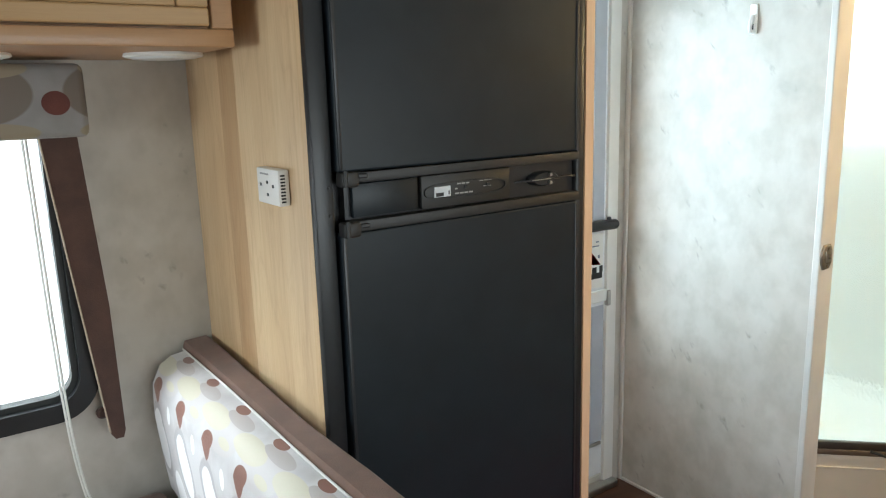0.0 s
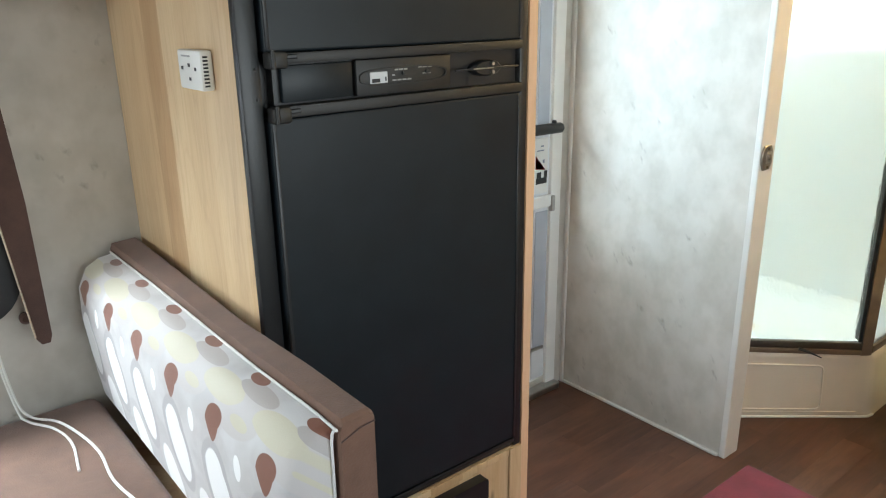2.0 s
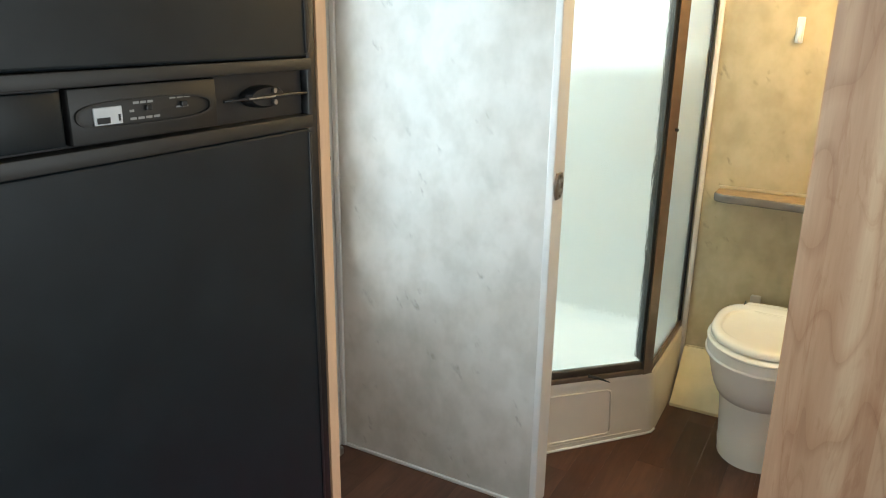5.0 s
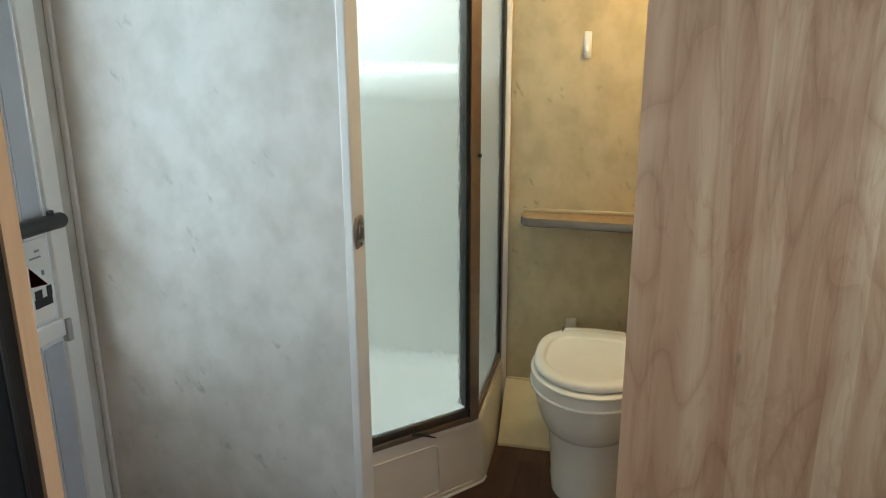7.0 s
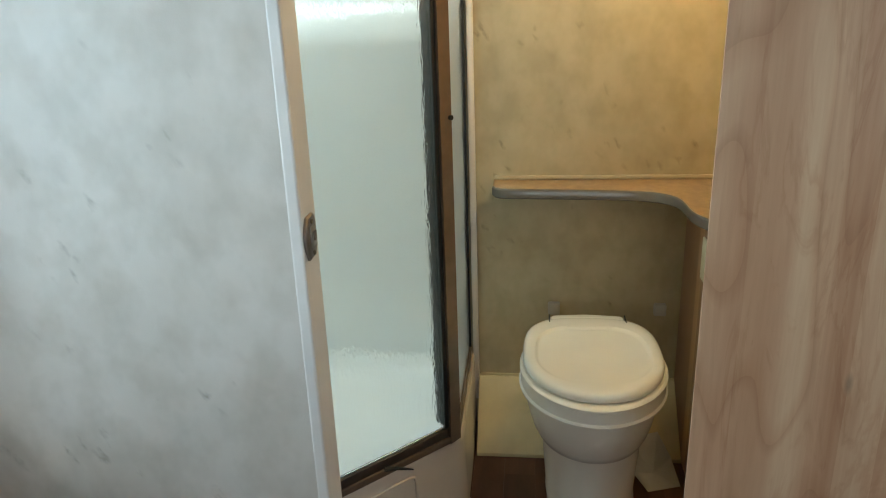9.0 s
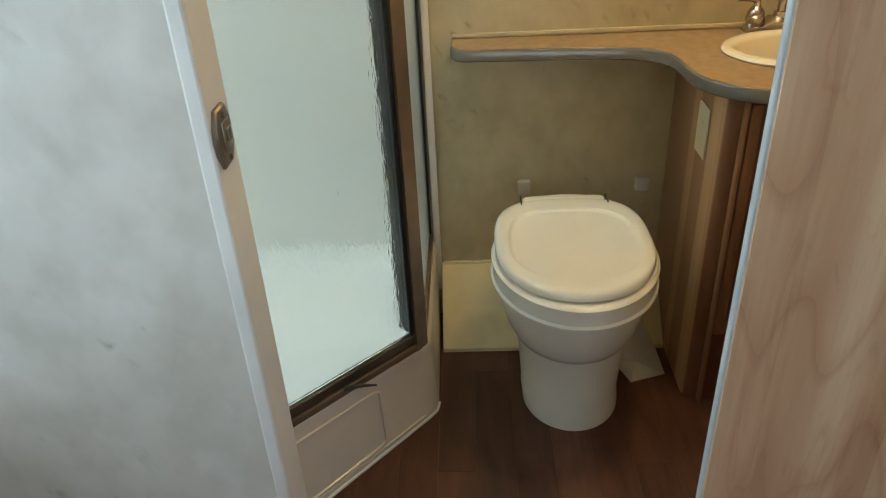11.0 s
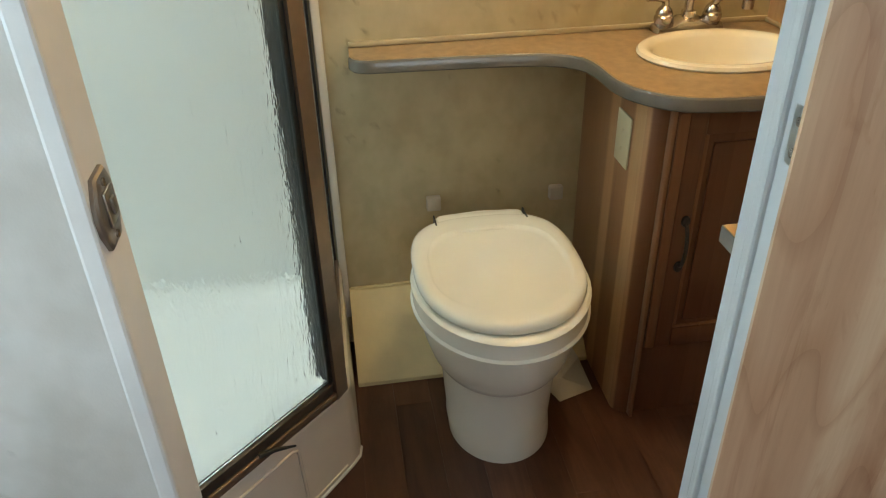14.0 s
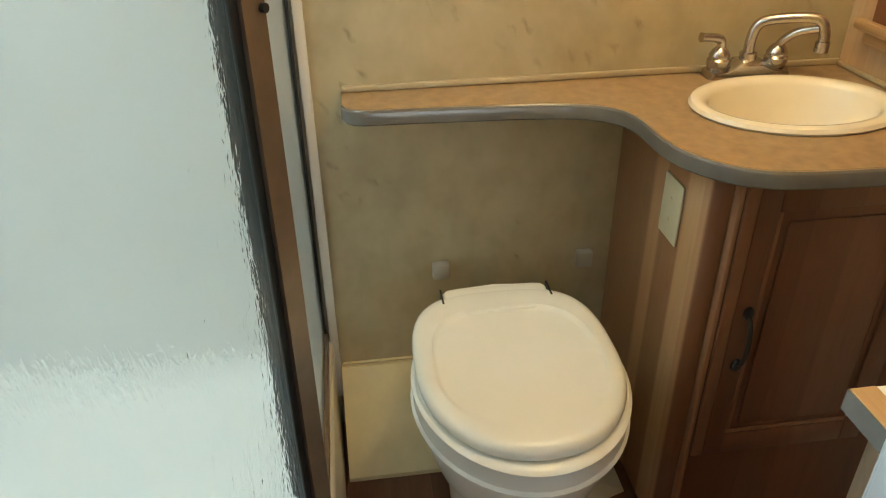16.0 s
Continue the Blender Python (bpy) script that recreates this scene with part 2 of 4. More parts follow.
def glow(name, color, strength):
    m, nt, b = nodes_of(name)
    b.inputs["Base Color"].default_value = (*color, 1)
    b.inputs["Emission Color"].default_value = (*color, 1)
    b.inputs["Emission Strength"].default_value = strength
    return m


M_PAPER = wallpaper("marbled_wallpaper", (0.82, 0.80, 0.785))
# same wallpaper; the bathroom's warm light is put into this tan tint
M_PAPER_WARM_LIT = wallpaper("warm_lit_marbled_wallpaper", (0.74, 0.63, 0.41))
M_WOOD = plank_wood("hickory_panel", (0.50, 0.32, 0.165), (0.63, 0.445, 0.255), (0.74, 0.585, 0.38), 9.0, contrast=0.6, streak=0.4)
M_WOOD_PINK = plank_wood("hickory_partition", (0.53, 0.35, 0.215), (0.575, 0.405, 0.255), (0.635, 0.475, 0.315), 17.0, contrast=0.6, grain_scale=8.0, streak=1.0)
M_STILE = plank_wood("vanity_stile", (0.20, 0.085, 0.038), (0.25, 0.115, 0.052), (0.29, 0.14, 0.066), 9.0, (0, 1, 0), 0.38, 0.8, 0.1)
M_VAN_SIDE = plank_wood("vanity_side_wood", (0.27, 0.13, 0.06), (0.34, 0.18, 0.085), (0.40, 0.23, 0.11), 9.0, (1, 0, 0), 0.40, 0.7)
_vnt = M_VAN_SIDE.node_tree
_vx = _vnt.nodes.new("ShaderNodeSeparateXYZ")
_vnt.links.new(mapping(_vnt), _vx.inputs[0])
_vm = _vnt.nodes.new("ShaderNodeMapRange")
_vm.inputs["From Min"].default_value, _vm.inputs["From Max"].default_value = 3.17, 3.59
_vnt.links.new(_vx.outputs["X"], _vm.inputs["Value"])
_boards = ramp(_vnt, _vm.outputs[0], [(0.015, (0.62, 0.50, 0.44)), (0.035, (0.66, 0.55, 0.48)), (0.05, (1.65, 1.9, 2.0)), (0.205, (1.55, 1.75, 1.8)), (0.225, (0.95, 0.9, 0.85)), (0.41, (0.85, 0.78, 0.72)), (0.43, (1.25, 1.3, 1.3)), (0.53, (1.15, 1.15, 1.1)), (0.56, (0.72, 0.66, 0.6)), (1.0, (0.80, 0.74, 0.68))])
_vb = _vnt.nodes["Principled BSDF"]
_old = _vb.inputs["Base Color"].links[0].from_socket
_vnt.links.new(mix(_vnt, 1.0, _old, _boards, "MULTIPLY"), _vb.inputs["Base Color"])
M_OAK = plank_wood("oak_door", (0.36, 0.20, 0.08), (0.44, 0.26, 0.11), (0.50, 0.31, 0.14), 9.0, (0, 0, 1), 0.38, 0.9, 0.1, "x")
M_OAK_RAIL = plank_wood("oak_rail", (0.40, 0.21, 0.095), (0.46, 0.26, 0.125), (0.50, 0.29, 0.145), 9.0, (0, 0, 1), 0.38, 0.8, 0.1, "x")
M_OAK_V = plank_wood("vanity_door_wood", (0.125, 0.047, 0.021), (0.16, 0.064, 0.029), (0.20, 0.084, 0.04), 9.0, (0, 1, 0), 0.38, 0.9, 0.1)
M_EDGE = plank_wood("edge_banding", (0.62, 0.36, 0.20), (0.68, 0.42, 0.25), (0.72, 0.47, 0.29), 4.0, (1, 1, 0), 0.4, 0.5)
M_BLACK = plain("black_fridge_panel", (0.008, 0.0125, 0.016), 0.40, 0, 0.2, 14, 420, 0.05)
M_BLACK.node_tree.nodes["Principled BSDF"].inputs["Specular IOR Level"].default_value = 0.33
M_BLACK_TRIM = plain("black_plastic", (0.010, 0.011, 0.012), 0.38, 0, 0.2, 20, 300, 0.05)
M_BAND = plain("dark_bronze_plastic", (0.013, 0.012, 0.0105), 0.50, 0, 0.2, 20, 300, 0.05)
M_BRONZE = plain("bronze_anodised", (0.21, 0.155, 0.11), 0.36, 0.55, 0.15, 20, 260, 0.06)
M_RAIL = plain("dark_bronze_rail", (0.085, 0.070, 0.055), 0.36, 0.5, 0.15, 20, 260, 0.06)
M_DARK_GASKET = plain("dark_gasket", (0.02, 0.022, 0.02), 0.45)
M_WHITE = plain("white_plastic", (0.74, 0.73, 0.69), 0.36, 0, 0.05, 6, 300, 0.03)
M_TRIM = plain("white_trim", (0.60, 0.575, 0.53), 0.40, 0, 0.07, 8, 200, 0.05)
M_JAMB = plain("white_metal_jamb", (0.44, 0.44, 0.42), 0.35, 0, 0.06, 8, 200, 0.04)
M_DOOR_WHITE = plain("white_door_frame", (0.70, 0.71, 0.72), 0.38, 0, 0.06, 8, 200, 0.04)
M_TUB = plain("cream_acrylic", (0.74, 0.66, 0.55), 0.22, 0, 0.05, 5, 90, 0.02, 0.3)
M_SHOWER = plain("white_acrylic_surround", (0.82, 0.835, 0.82), 0.25, 0, 0.03, 4, 90, 0.02)
M_NICKEL = plain("worn_nickel", (0.22, 0.19, 0.16), 0.34, 0.7, 0.15, 20, 260, 0.06)
M_BONE = plain("bone_plastic", (0.83, 0.82, 0.735), 0.26, 0, 0.04, 5, 120, 0.02, 0.25)
M_SINK = plain("ivory_sink", (0.79, 0.71, 0.54), 0.22, 0, 0.04, 5, 120, 0.02, 0.3)
M_COUNTER = plain("tan_laminate", (0.31, 0.205, 0.108), 0.42, 0, 0.22, 40, 300, 0.05)
M_COUNTER_EDGE = plain("grey_laminate_edge", (0.15, 0.135, 0.11), 0.20, 0, 0.08, 25, 300, 0.05)
M_CHROME = plain("brushed_nickel", (0.52, 0.47, 0.42), 0.22, 1.0, 0.12, 30, 400, 0.04)
M_STEEL = plain("satin_steel", (0.45, 0.44, 0.42), 0.34, 1.0, 0.1, 30, 400, 0.04)
M_PLATE = plain("ivory_plate", (0.62, 0.56, 0.38), 0.38, 0, 0.05)
M_STEP = plain("yellow_board", (0.60, 0.49, 0.27), 0.55, 0, 0.16, 6, 60, 0.08)
M_FLOOR = floor_plank_mat("walnut_vinyl_plank")
M_FLOOR_BASE = plain("floor_joint", (0.060, 0.026, 0.014), 0.5)
WHITE_INK, CREAM_INK, TAN_INK, GREY_INK, RUST_INK = (0.88, 0.87, 0.86), (0.57, 0.525, 0.40), (0.43, 0.385, 0.36), (0.42, 0.40, 0.40), (0.21, 0.078, 0.046)
M_FABRIC = dotted_fabric("dotted_upholstery", "Y", [
    (0.185, 1.665, 0.10, 0.082, 0.060, 0.0, (0.54, 0.50, 0.48)), (0.185, 1.680, 0.03, 0.070, 0.034, 0.0, CREAM_INK), (0.185, 1.715, 0.115, 0.060, 0.020, 0.0, TAN_INK),
    (0.185, 1.640, 0.12, 0.030, 0.014, 0.0, CREAM_INK), (0.185, 1.470, 0.0425, 0.062, 0.098, 0.0, GREY_INK), (0.185, 1.350, 0.135, 0.062, 0.095, 0.0, (0.52, 0.50, 0.49)),
    (0.185, 1.470, 0.0425, 0.046, 0.078, 0.0, WHITE_INK), (0.185, 1.350, 0.135, 0.046, 0.075, 0.0, WHITE_INK), (0.185, 1.560, 0.135, 0.013, 0.024, 0.0, WHITE_INK),
    (0.185, 1.600, 0.0425, 0.027, 0.038, 0.45, RUST_INK), (0.185, 1.738, 0.0775, 0.027, 0.014, 0.0, RUST_INK)])
M_BROWN = weave("brown_suede", (0.150, 0.076, 0.048))
M_BROWN_DARK = weave("dark_brown_suede", (0.075, 0.037, 0.027))
# low tone and dark inks paint the backlit pad's shade into the fabric
M_VAL_SHADED = dotted_fabric("shaded_dotted_valance", "X", [(0.26, 1.585, 0.215, 0.105, 0.065, 0.0, (0.145, 0.115, 0.092)), (0.26, 1.505, 0.20, 0.095, 0.022, 0.0, (0.26, 0.215, 0.15)), (0.26, 1.635, 0.20, 0.085, 0.022, 0.0, (0.26, 0.215, 0.15)), (0.26, 1.565, 0.195, 0.020, 0.020, 0.0, (0.27, 0.225, 0.155))], 0.42)
M_BACK_STRIP = plain("tan_back_strip", (0.46, 0.36, 0.215), 0.45, 0, 0.08)
M_RUG = weave("maroon_rug_pile", (0.16, 0.018, 0.030), 0.95)
M_GLASS = rain_glass("rain_glass", 0.085, 0.56)
M_GLASS_SIDE = rain_glass("side_rain_glass", 0.28, 0.08, 1.18)
M_CLEAR = clear_glass("clear_glass")
M_CEIL = plain("ceiling_vinyl", (0.66, 0.65, 0.62), 0.6, 0, 0.05)
M_PAINT_GREY = plain("grey_door_skin", (0.42, 0.45, 0.50), 0.45, 0, 0.06)
M_OUTSIDE = glow("daylight_backdrop", (0.93, 0.97, 1.0), 0.52)
_ont = M_OUTSIDE.node_tree
_on = noise_tex(_ont, mapping(_ont, (1, 1, 0.45)), 2.6, 7, 0.7)
_ont.links.new(ramp(_ont, _on, [(0.38, (0.62, 0.72, 0.84)), (0.55, (0.97, 0.99, 1.0))]), _ont.nodes["Principled BSDF"].inputs["Emission Color"])
M_LENS = plain("frosted_lamp_lens", (0.72, 0.74, 0.74), 0.3, 0, 0.05)

# ---- mesh helpers ----
def part(name, bm, material, parent=None, label="", smooth=False):
    """One mesh object, in world coordinates, under a thing or under a part."""
    me = bpy.data.meshes.new(name)
    bmesh.ops.recalc_face_normals(bm, faces=bm.faces)
    bm.to_mesh(me)
    bm.free()
    me.materials.append(material)
    if smooth:
        me.polygons.foreach_set("use_smooth", [True] * len(me.polygons))
        me.set_sharp_from_angle(angle=radians(40))
    ob = new(name, me)
    if parent is not None:
        ob.parent = parent
        if parent.type == "EMPTY":
            ob.matrix_parent_inverse = parent.matrix_basis.inverted()
    if label:
        tagged(ob, label)
    return ob


def thing(name, at, label, category, group=""):
    ob = new(name)
    ob.empty_display_size = 0.05
    ob.location = at
    return tagged(ob, label, category, group)


def setting(name, bm, material, label, category, smooth=False):
    return tagged(part(name, bm, material, None, "", smooth), label, category, "", "structure")


def fresh():
    return bmesh.new()


def box(bm, x0, x1, y0, y1, z0, z1, bevel=0.0, seg=2):
    g = bmesh.ops.create_cube(bm, size=1.0)
    vs = g["verts"]
    bmesh.ops.scale(bm, vec=(x1 - x0, y1 - y0, z1 - z0), verts=vs)
    bmesh.ops.translate(bm, vec=((x0 + x1) / 2, (y0 + y1) / 2, (z0 + z1) / 2), verts=vs)
    if bevel:
        es = list({e for v in vs for e in v.link_edges})
        bmesh.ops.bevel(bm, geom=es, offset=bevel, segments=seg, profile=0.5, affect="EDGES")
    return bm


def boxed(*a, **k):
    return box(fresh(), *a, **k)


def prism(bm, pts, z0, z1, bevel=0.0, seg=2):
    """An upright prism over a plan outline."""
    lo = [bm.verts.new((x, y, z0)) for x, y in pts]
    hi = [bm.verts.new((x, y, z1)) for x, y in pts]
    n = len(pts)
    top = bm.faces.new(hi)
    bm.faces.new(list(reversed(lo)))
    for i in range(n):
        bm.faces.new((lo[i], lo[(i + 1) % n], hi[(i + 1) % n], hi[i]))
    if bevel:
        bmesh.ops.bevel(bm, geom=list(top.edges), offset=bevel, segments=seg, profile=0.5, affect="EDGES")
    return bm


def rings(bm, loops, close_ends=True):
    """Bridges closed loops of points, one after another."""
    rows = [[bm.verts.new(p) for p in lp] for lp in loops]
    n = len(rows[0])
    for a, b in zip(rows, rows[1:]):
        for i in range(n):
            bm.faces.new((a[i], a[(i + 1) % n], b[(i + 1) % n], b[i]))
    if close_ends:
        bm.faces.new(rows[0])
        bm.faces.new(list(reversed(rows[-1])))
    return bm


def tube(bm, pts, r, n=12, ends=True):
    """A round bar along a line of points; r is one radius or one for each point."""
    pts = [Vector(p) for p in pts]
    rs = r if isinstance(r, (list, tuple)) else [r] * len(pts)
    loops = []
    up = Vector((0, 0, 1))
    prev = None
    for i, p in enumerate(pts):
        d = (pts[min(i + 1, len(pts) - 1)] - pts[max(i - 1, 0)]).normalized()
        if prev is None:
            a = d.cross(up if abs(d.z) < 0.9 else Vector((1, 0, 0))).normalized()
        else:
            a = (prev - d * prev.dot(d)).normalized()
        prev = a
        b = d.cross(a)
        loops.append([p + (a * math.cos(2 * math.pi * k / n) + b * math.sin(2 * math.pi * k / n)) * rs[i] for k in range(n)])
    return rings(bm, loops, ends)


def curve_pts(ctrl, n=8):
    """Catmull-Rom through the control points."""
    c = [Vector(p) for p in ctrl]
    c = [c[0] * 2 - c[1]] + c + [c[-1] * 2 - c[-2]]
    out = []
    for i in range(1, len(c) - 2):
        p0, p1, p2, p3 = c[i - 1:i + 3]
        for k in range(n):
            t = k / n
            out.append(0.5 * ((2 * p1) + (p2 - p0) * t + (2 * p0 - 5 * p1 + 4 * p2 - p3) * t * t + (3 * p1 - p0 - 3 * p2 + p3) * t ** 3))
    out.append(c[-2])
    return out


def egg(cx, cy, front, back, half, z, n=48, power=2.0, back_power=2.0):
    """A closed egg outline whose nose points to -x."""
    pts = []
    for k in range(n):
        a = 2 * math.pi * k / n
        ca, sa = math.cos(a), math.sin(a)
        p = power if ca < 0 else back_power
        x = math.copysign(abs(ca) ** (2 / p), ca) * (front if ca < 0 else back)
        y = math.copysign(abs(sa) ** (2 / p), sa) * half
        pts.append((cx + x, cy + y, z))
    return pts


def rounded_rect(x0, x1, z0, z1, r, n=8):
    pts = []
    for cx, cz, a0 in ((x1 - r, z1 - r, 0), (x0 + r, z1 - r, 90), (x0 + r, z0 + r, 180), (x1 - r, z0 + r, 270)):
        for k in range(n + 1):
            a = radians(a0 + 90 * k / n)
            pts.append((cx + r * math.cos(a), cz + r * math.sin(a)))
    return pts


def frame_ring(bm, outer, inner, y0, y1):
    """A frame between two outlines in the x-z plane, with a depth in y."""
    rows = []
    for o, y in ((outer, y0), (outer, y1), (inner, y1), (inner, y0), (outer, y0)):
        rows.append([bm.verts.new((x, y, z)) for x, z in o])
    n = len(outer)
    for a, b in zip(rows, rows[1:]):
        for i in range(n):
            bm.faces.new((a[i], a[(i + 1) % n], b[(i + 1) % n], b[i]))
    bmesh.ops.remove_doubles(bm, verts=bm.verts, dist=1e-5)
    return bm

# ---- structure ----
XW, XE, YS, YN, ZC = -2.45, 3.587, 0.62, 3.09, 2.02
Y_BATH = 1.02


def wall_with_holes(name, axis, at, thick, a0, a1, z0, z1, holes, material, label):
    """A wall along x or y with rectangular openings that go through it."""
    bm = fresh()
    xs = sorted({a0, a1, *[h[0] for h in holes], *[h[1] for h in holes]})
    for s, e in zip(xs, xs[1:]):
        cuts = sorted((h[2], h[3]) for h in holes if h[0] < (s + e) / 2 < h[1])
        z = z0
        for c0, c1 in cuts + [(z1, z1)]:
            if c0 > z + 1e-6:
                if axis == "x":
                    box(bm, s, e, min(at, at + thick), max(at, at + thick), z, c0)
                else:
                    box(bm, min(at, at + thick), max(at, at + thick), s, e, z, c0)
            z = c1
    return setting(name, bm, material, label, "wall")


floor = setting("floor", boxed(XW - 0.05, XE + 0.05, YS - 0.05, YN + 0.05, -0.06, -0.006), M_FLOOR_BASE, "dark walnut vinyl plank floor of the camper", "floor")
bm = fresh()
for x0, x1, y0, y1 in ((XW, 2.83, YS, YN), (3.37, XE, YS, YN), (2.83, 3.37, YS, 2.41), (2.83, 3.37, 2.95, YN)):
    box(bm, x0, x1, y0, y1, ZC, ZC + 0.05)
setting("ceiling", bm, M_CEIL, "off-white vinyl camper ceiling with a skylight opening", "ceiling")
WIN = (-0.62, 0.585, 0.85, 1.56)
DOOR = (1.68, 2.385, 0.05, 1.93)
wall_with_holes("wall_north", "x", YN, 0.06, XW, XE + 0.06, -0.006, ZC, [WIN, DOOR], M_PAPER, "pale grey marbled wallpaper on the outer wall")
wall_with_holes("wall_south", "x", YS, -0.06, XW, XE + 0.06, -0.006, ZC, [(0.62, 1.98, 1.0, 1.65)], M_PAPER, "pale marbled wallpaper on the kitchen side wall")
wall_with_holes("wall_west", "y", XW, -0.06, YS - 0.06, YN + 0.06, -0.006, ZC, [(1.05, 2.75, 0.95, 1.75)], M_PAPER, "pale marbled wallpaper on the front wall")
wall_with_holes("wall_east", "y", XE, 0.06, YS, YN, -0.006, ZC, [], M_PAPER_WARM_LIT, "marbled wallpaper with warm light painted into its tan tint, behind the toilet and counter")
setting("wall_bath_side", boxed(2.456, XE - 0.002, Y_BATH - 0.04, Y_BATH, 0, ZC - 0.002), M_WOOD, "light hickory panel wall beside the vanity", "wall")
# marbled half wall before the shower
setting("wall_partition_marbled", boxed(2.485, 2.562, 2.352, YN - 0.001, 0.0, ZC - 0.002), M_PAPER, "pale marbled partition panel before the shower", "wall")
setting("wall_partition_wood", box(boxed(2.400, 2.4045, YS, 1.703, 0.0, ZC - 0.002), 2.4046, 2.53, YS, 1.658, 0.0, ZC - 0.002), M_WOOD_PINK, "pinkish hickory plank partition beside the bathroom opening", "wall")
setting("wall_partition_back", boxed(2.5305, 2.546, YS, 1.625, 0.0, ZC - 0.002), M_PAPER_WARM_LIT, "marbled wallpaper with warm light painted into its tan tint, on the bathroom side of the partition", "wall")
setting("trim", boxed(2.4815, 2.5655, 2.335, 2.358, 0.0, ZC - 0.004, 0.004), M_TRIM, "white end cap on the marbled partition", "trim")
setting("trim", boxed(2.472, 2.484, 3.072, 3.088, 0.0, ZC - 0.004, 0.003), M_TRIM, "cream corner strip beside the entry door", "trim")
setting("baseboard", boxed(2.474, 2.484, 2.360, 3.070, 0.0, 0.012, 0.003), M_TRIM, "thin cream strip along the foot of the partition", "baseboard")
# white metal jamb of the bathroom opening
bm = fresh()
box(bm, 2.4048, 2.475, 1.6585, 1.673, 0.0, ZC - 0.004, 0.002)
box(bm, 2.466, 2.482, 1.6587, 1.681, 0.0, ZC - 0.004, 0.004)
box(bm, 2.4825, 2.530, 1.6583, 1.6605, 0.0, ZC - 0.004, 0.001)
box(bm, 2.5305, 2.556, 1.6255, 1.638, 0.0, ZC - 0.004, 0.003)
door_jamb = setting("door_jamb", bm, M_JAMB, "white metal jamb with a rounded stop at the bathroom opening", "door frame")
plate = part("strike_plate", boxed(2.430, 2.455, 1.6732, 1.6755, 1.062, 1.122, 0.001), M_STEEL, door_jamb, "steel strike plate with two screws")
for z in (1.076, 1.108):
    part("screw", rings(fresh(), [[(2.442 + 0.005 * math.cos(k * 0.5236), y, z + 0.005 * math.sin(k * 0.5236)) for k in range(12)] for y in (1.6756, 1.6775)]), M_CHROME, plate)
# bronze edge catch on the partition end
catch = thing("edge_catch", (2.50, 2.334, 1.05), "worn nickel edge catch with a thumb latch on the partition end", "catch")
prof = [(2.480, 1.048), (2.483, 1.066), (2.496, 1.086), (2.534, 1.086), (2.545, 1.068), (2.545, 1.026), (2.532, 1.006), (2.496, 1.006), (2.483, 1.028)]
prof = [(2.513 + (x - 2.513) * 0.92, 1.047 + (z - 1.047) * 0.95) for x, z in prof]
bm = fresh()
rings(bm, [[(x, 2.3352, z) for x, z in prof], [(x, 2.331, z) for x, z in prof], [(2.513 + (x - 2.513) * 0.9, 2.3285, 1.05 + (z - 1.05) * 0.93) for x, z in prof]])
part("plate", bm, M_NICKEL, catch, "", True)
for z in (1.018, 1.074):
    part("screw", tube(fresh(), [(2.514, 2.3286, z), (2.514, 2.3265, z)], 0.0042, 10), M_CHROME, catch)
part("cup", boxed(2.503, 2.531, 2.3262, 2.3284, 1.030, 1.066, 0.001), M_STEEL, catch, "lighter recessed cup", True)
part("thumb_latch", boxed(2.511, 2.523, 2.3225, 2.3261, 1.040, 1.057, 0.0015), M_NICKEL, catch, "", True)


# ---- dinette window ----
window = setting("window_1", frame_ring(fresh(), rounded_rect(-0.66, 0.609, 0.828, 1.60, 0.10), rounded_rect(-0.615, 0.567, 0.872, 1.556, 0.065), 3.066, 3.100), M_BLACK_TRIM, "black framed camper window with rounded corners", "window", True)
part("frame", frame_ring(fresh(), rounded_rect(-0.617, 0.569, 0.870, 1.558, 0.066), rounded_rect(-0.60, 0.552, 0.887, 1.541, 0.05), 3.085, 3.120), M_DARK_GASKET, window)
bm = fresh()
pts = rounded_rect(-0.60, 0.552, 0.887, 1.541, 0.05)
rings(bm, [[(x, 3.10, z) for x, z in pts], [(x, 3.104, z) for x, z in pts]])
pane = part("pane", bm, M_CLEAR, window)
pane.visible_shadow = False
bd = fresh()
box(bd, -3.2, 1.6, 4.6, 4.62, -0.6, 2.6)
setting("backdrop", bd, M_OUTSIDE, "overexposed daylight outside the window", "backdrop")

# ---- entry door ----
door = tagged(part("entry_door", boxed(2.300, 2.372, 3.085, 3.105, 0.06, 1.92, 0.003), M_DOOR_WHITE), "grey and white camper screen door, closed", "door", "", "structure")
part("stile", boxed(1.685, 1.745, 3.085, 3.105, 0.06, 1.92, 0.003), M_DOOR_WHITE, door)
part("rail", boxed(1.745, 2.300, 3.087, 3.103, 1.86, 1.92, 0.003), M_DOOR_WHITE, door)
part("rail", boxed(1.745, 2.372, 3.070, 3.0845, 0.775, 0.822, 0.004), M_WHITE, door, "white cross bar")
part("latch_tab", boxed(2.372, 2.392, 3.066, 3.084, 0.755, 0.815, 0.004), M_STEEL, door)
part("lower_panel", boxed(1.745, 2.300, 3.088, 3.102, 0.21, 0.772, 0.002), M_PAINT_GREY, door, "blue-grey lower panel")
part("panel_face", boxed(2.302, 2.366, 3.080, 3.0845, 0.205, 0.760, 0.002), M_PAINT_GREY, door)
part("kick_plate", boxed(1.745, 2.300, 3.088, 3.102, 0.06, 0.208, 0.002), M_WHITE, door)
part("sill_bar", boxed(1.80, 2.36, 3.076, 3.0845, 0.190, 0.204, 0.003), M_STEEL, door)
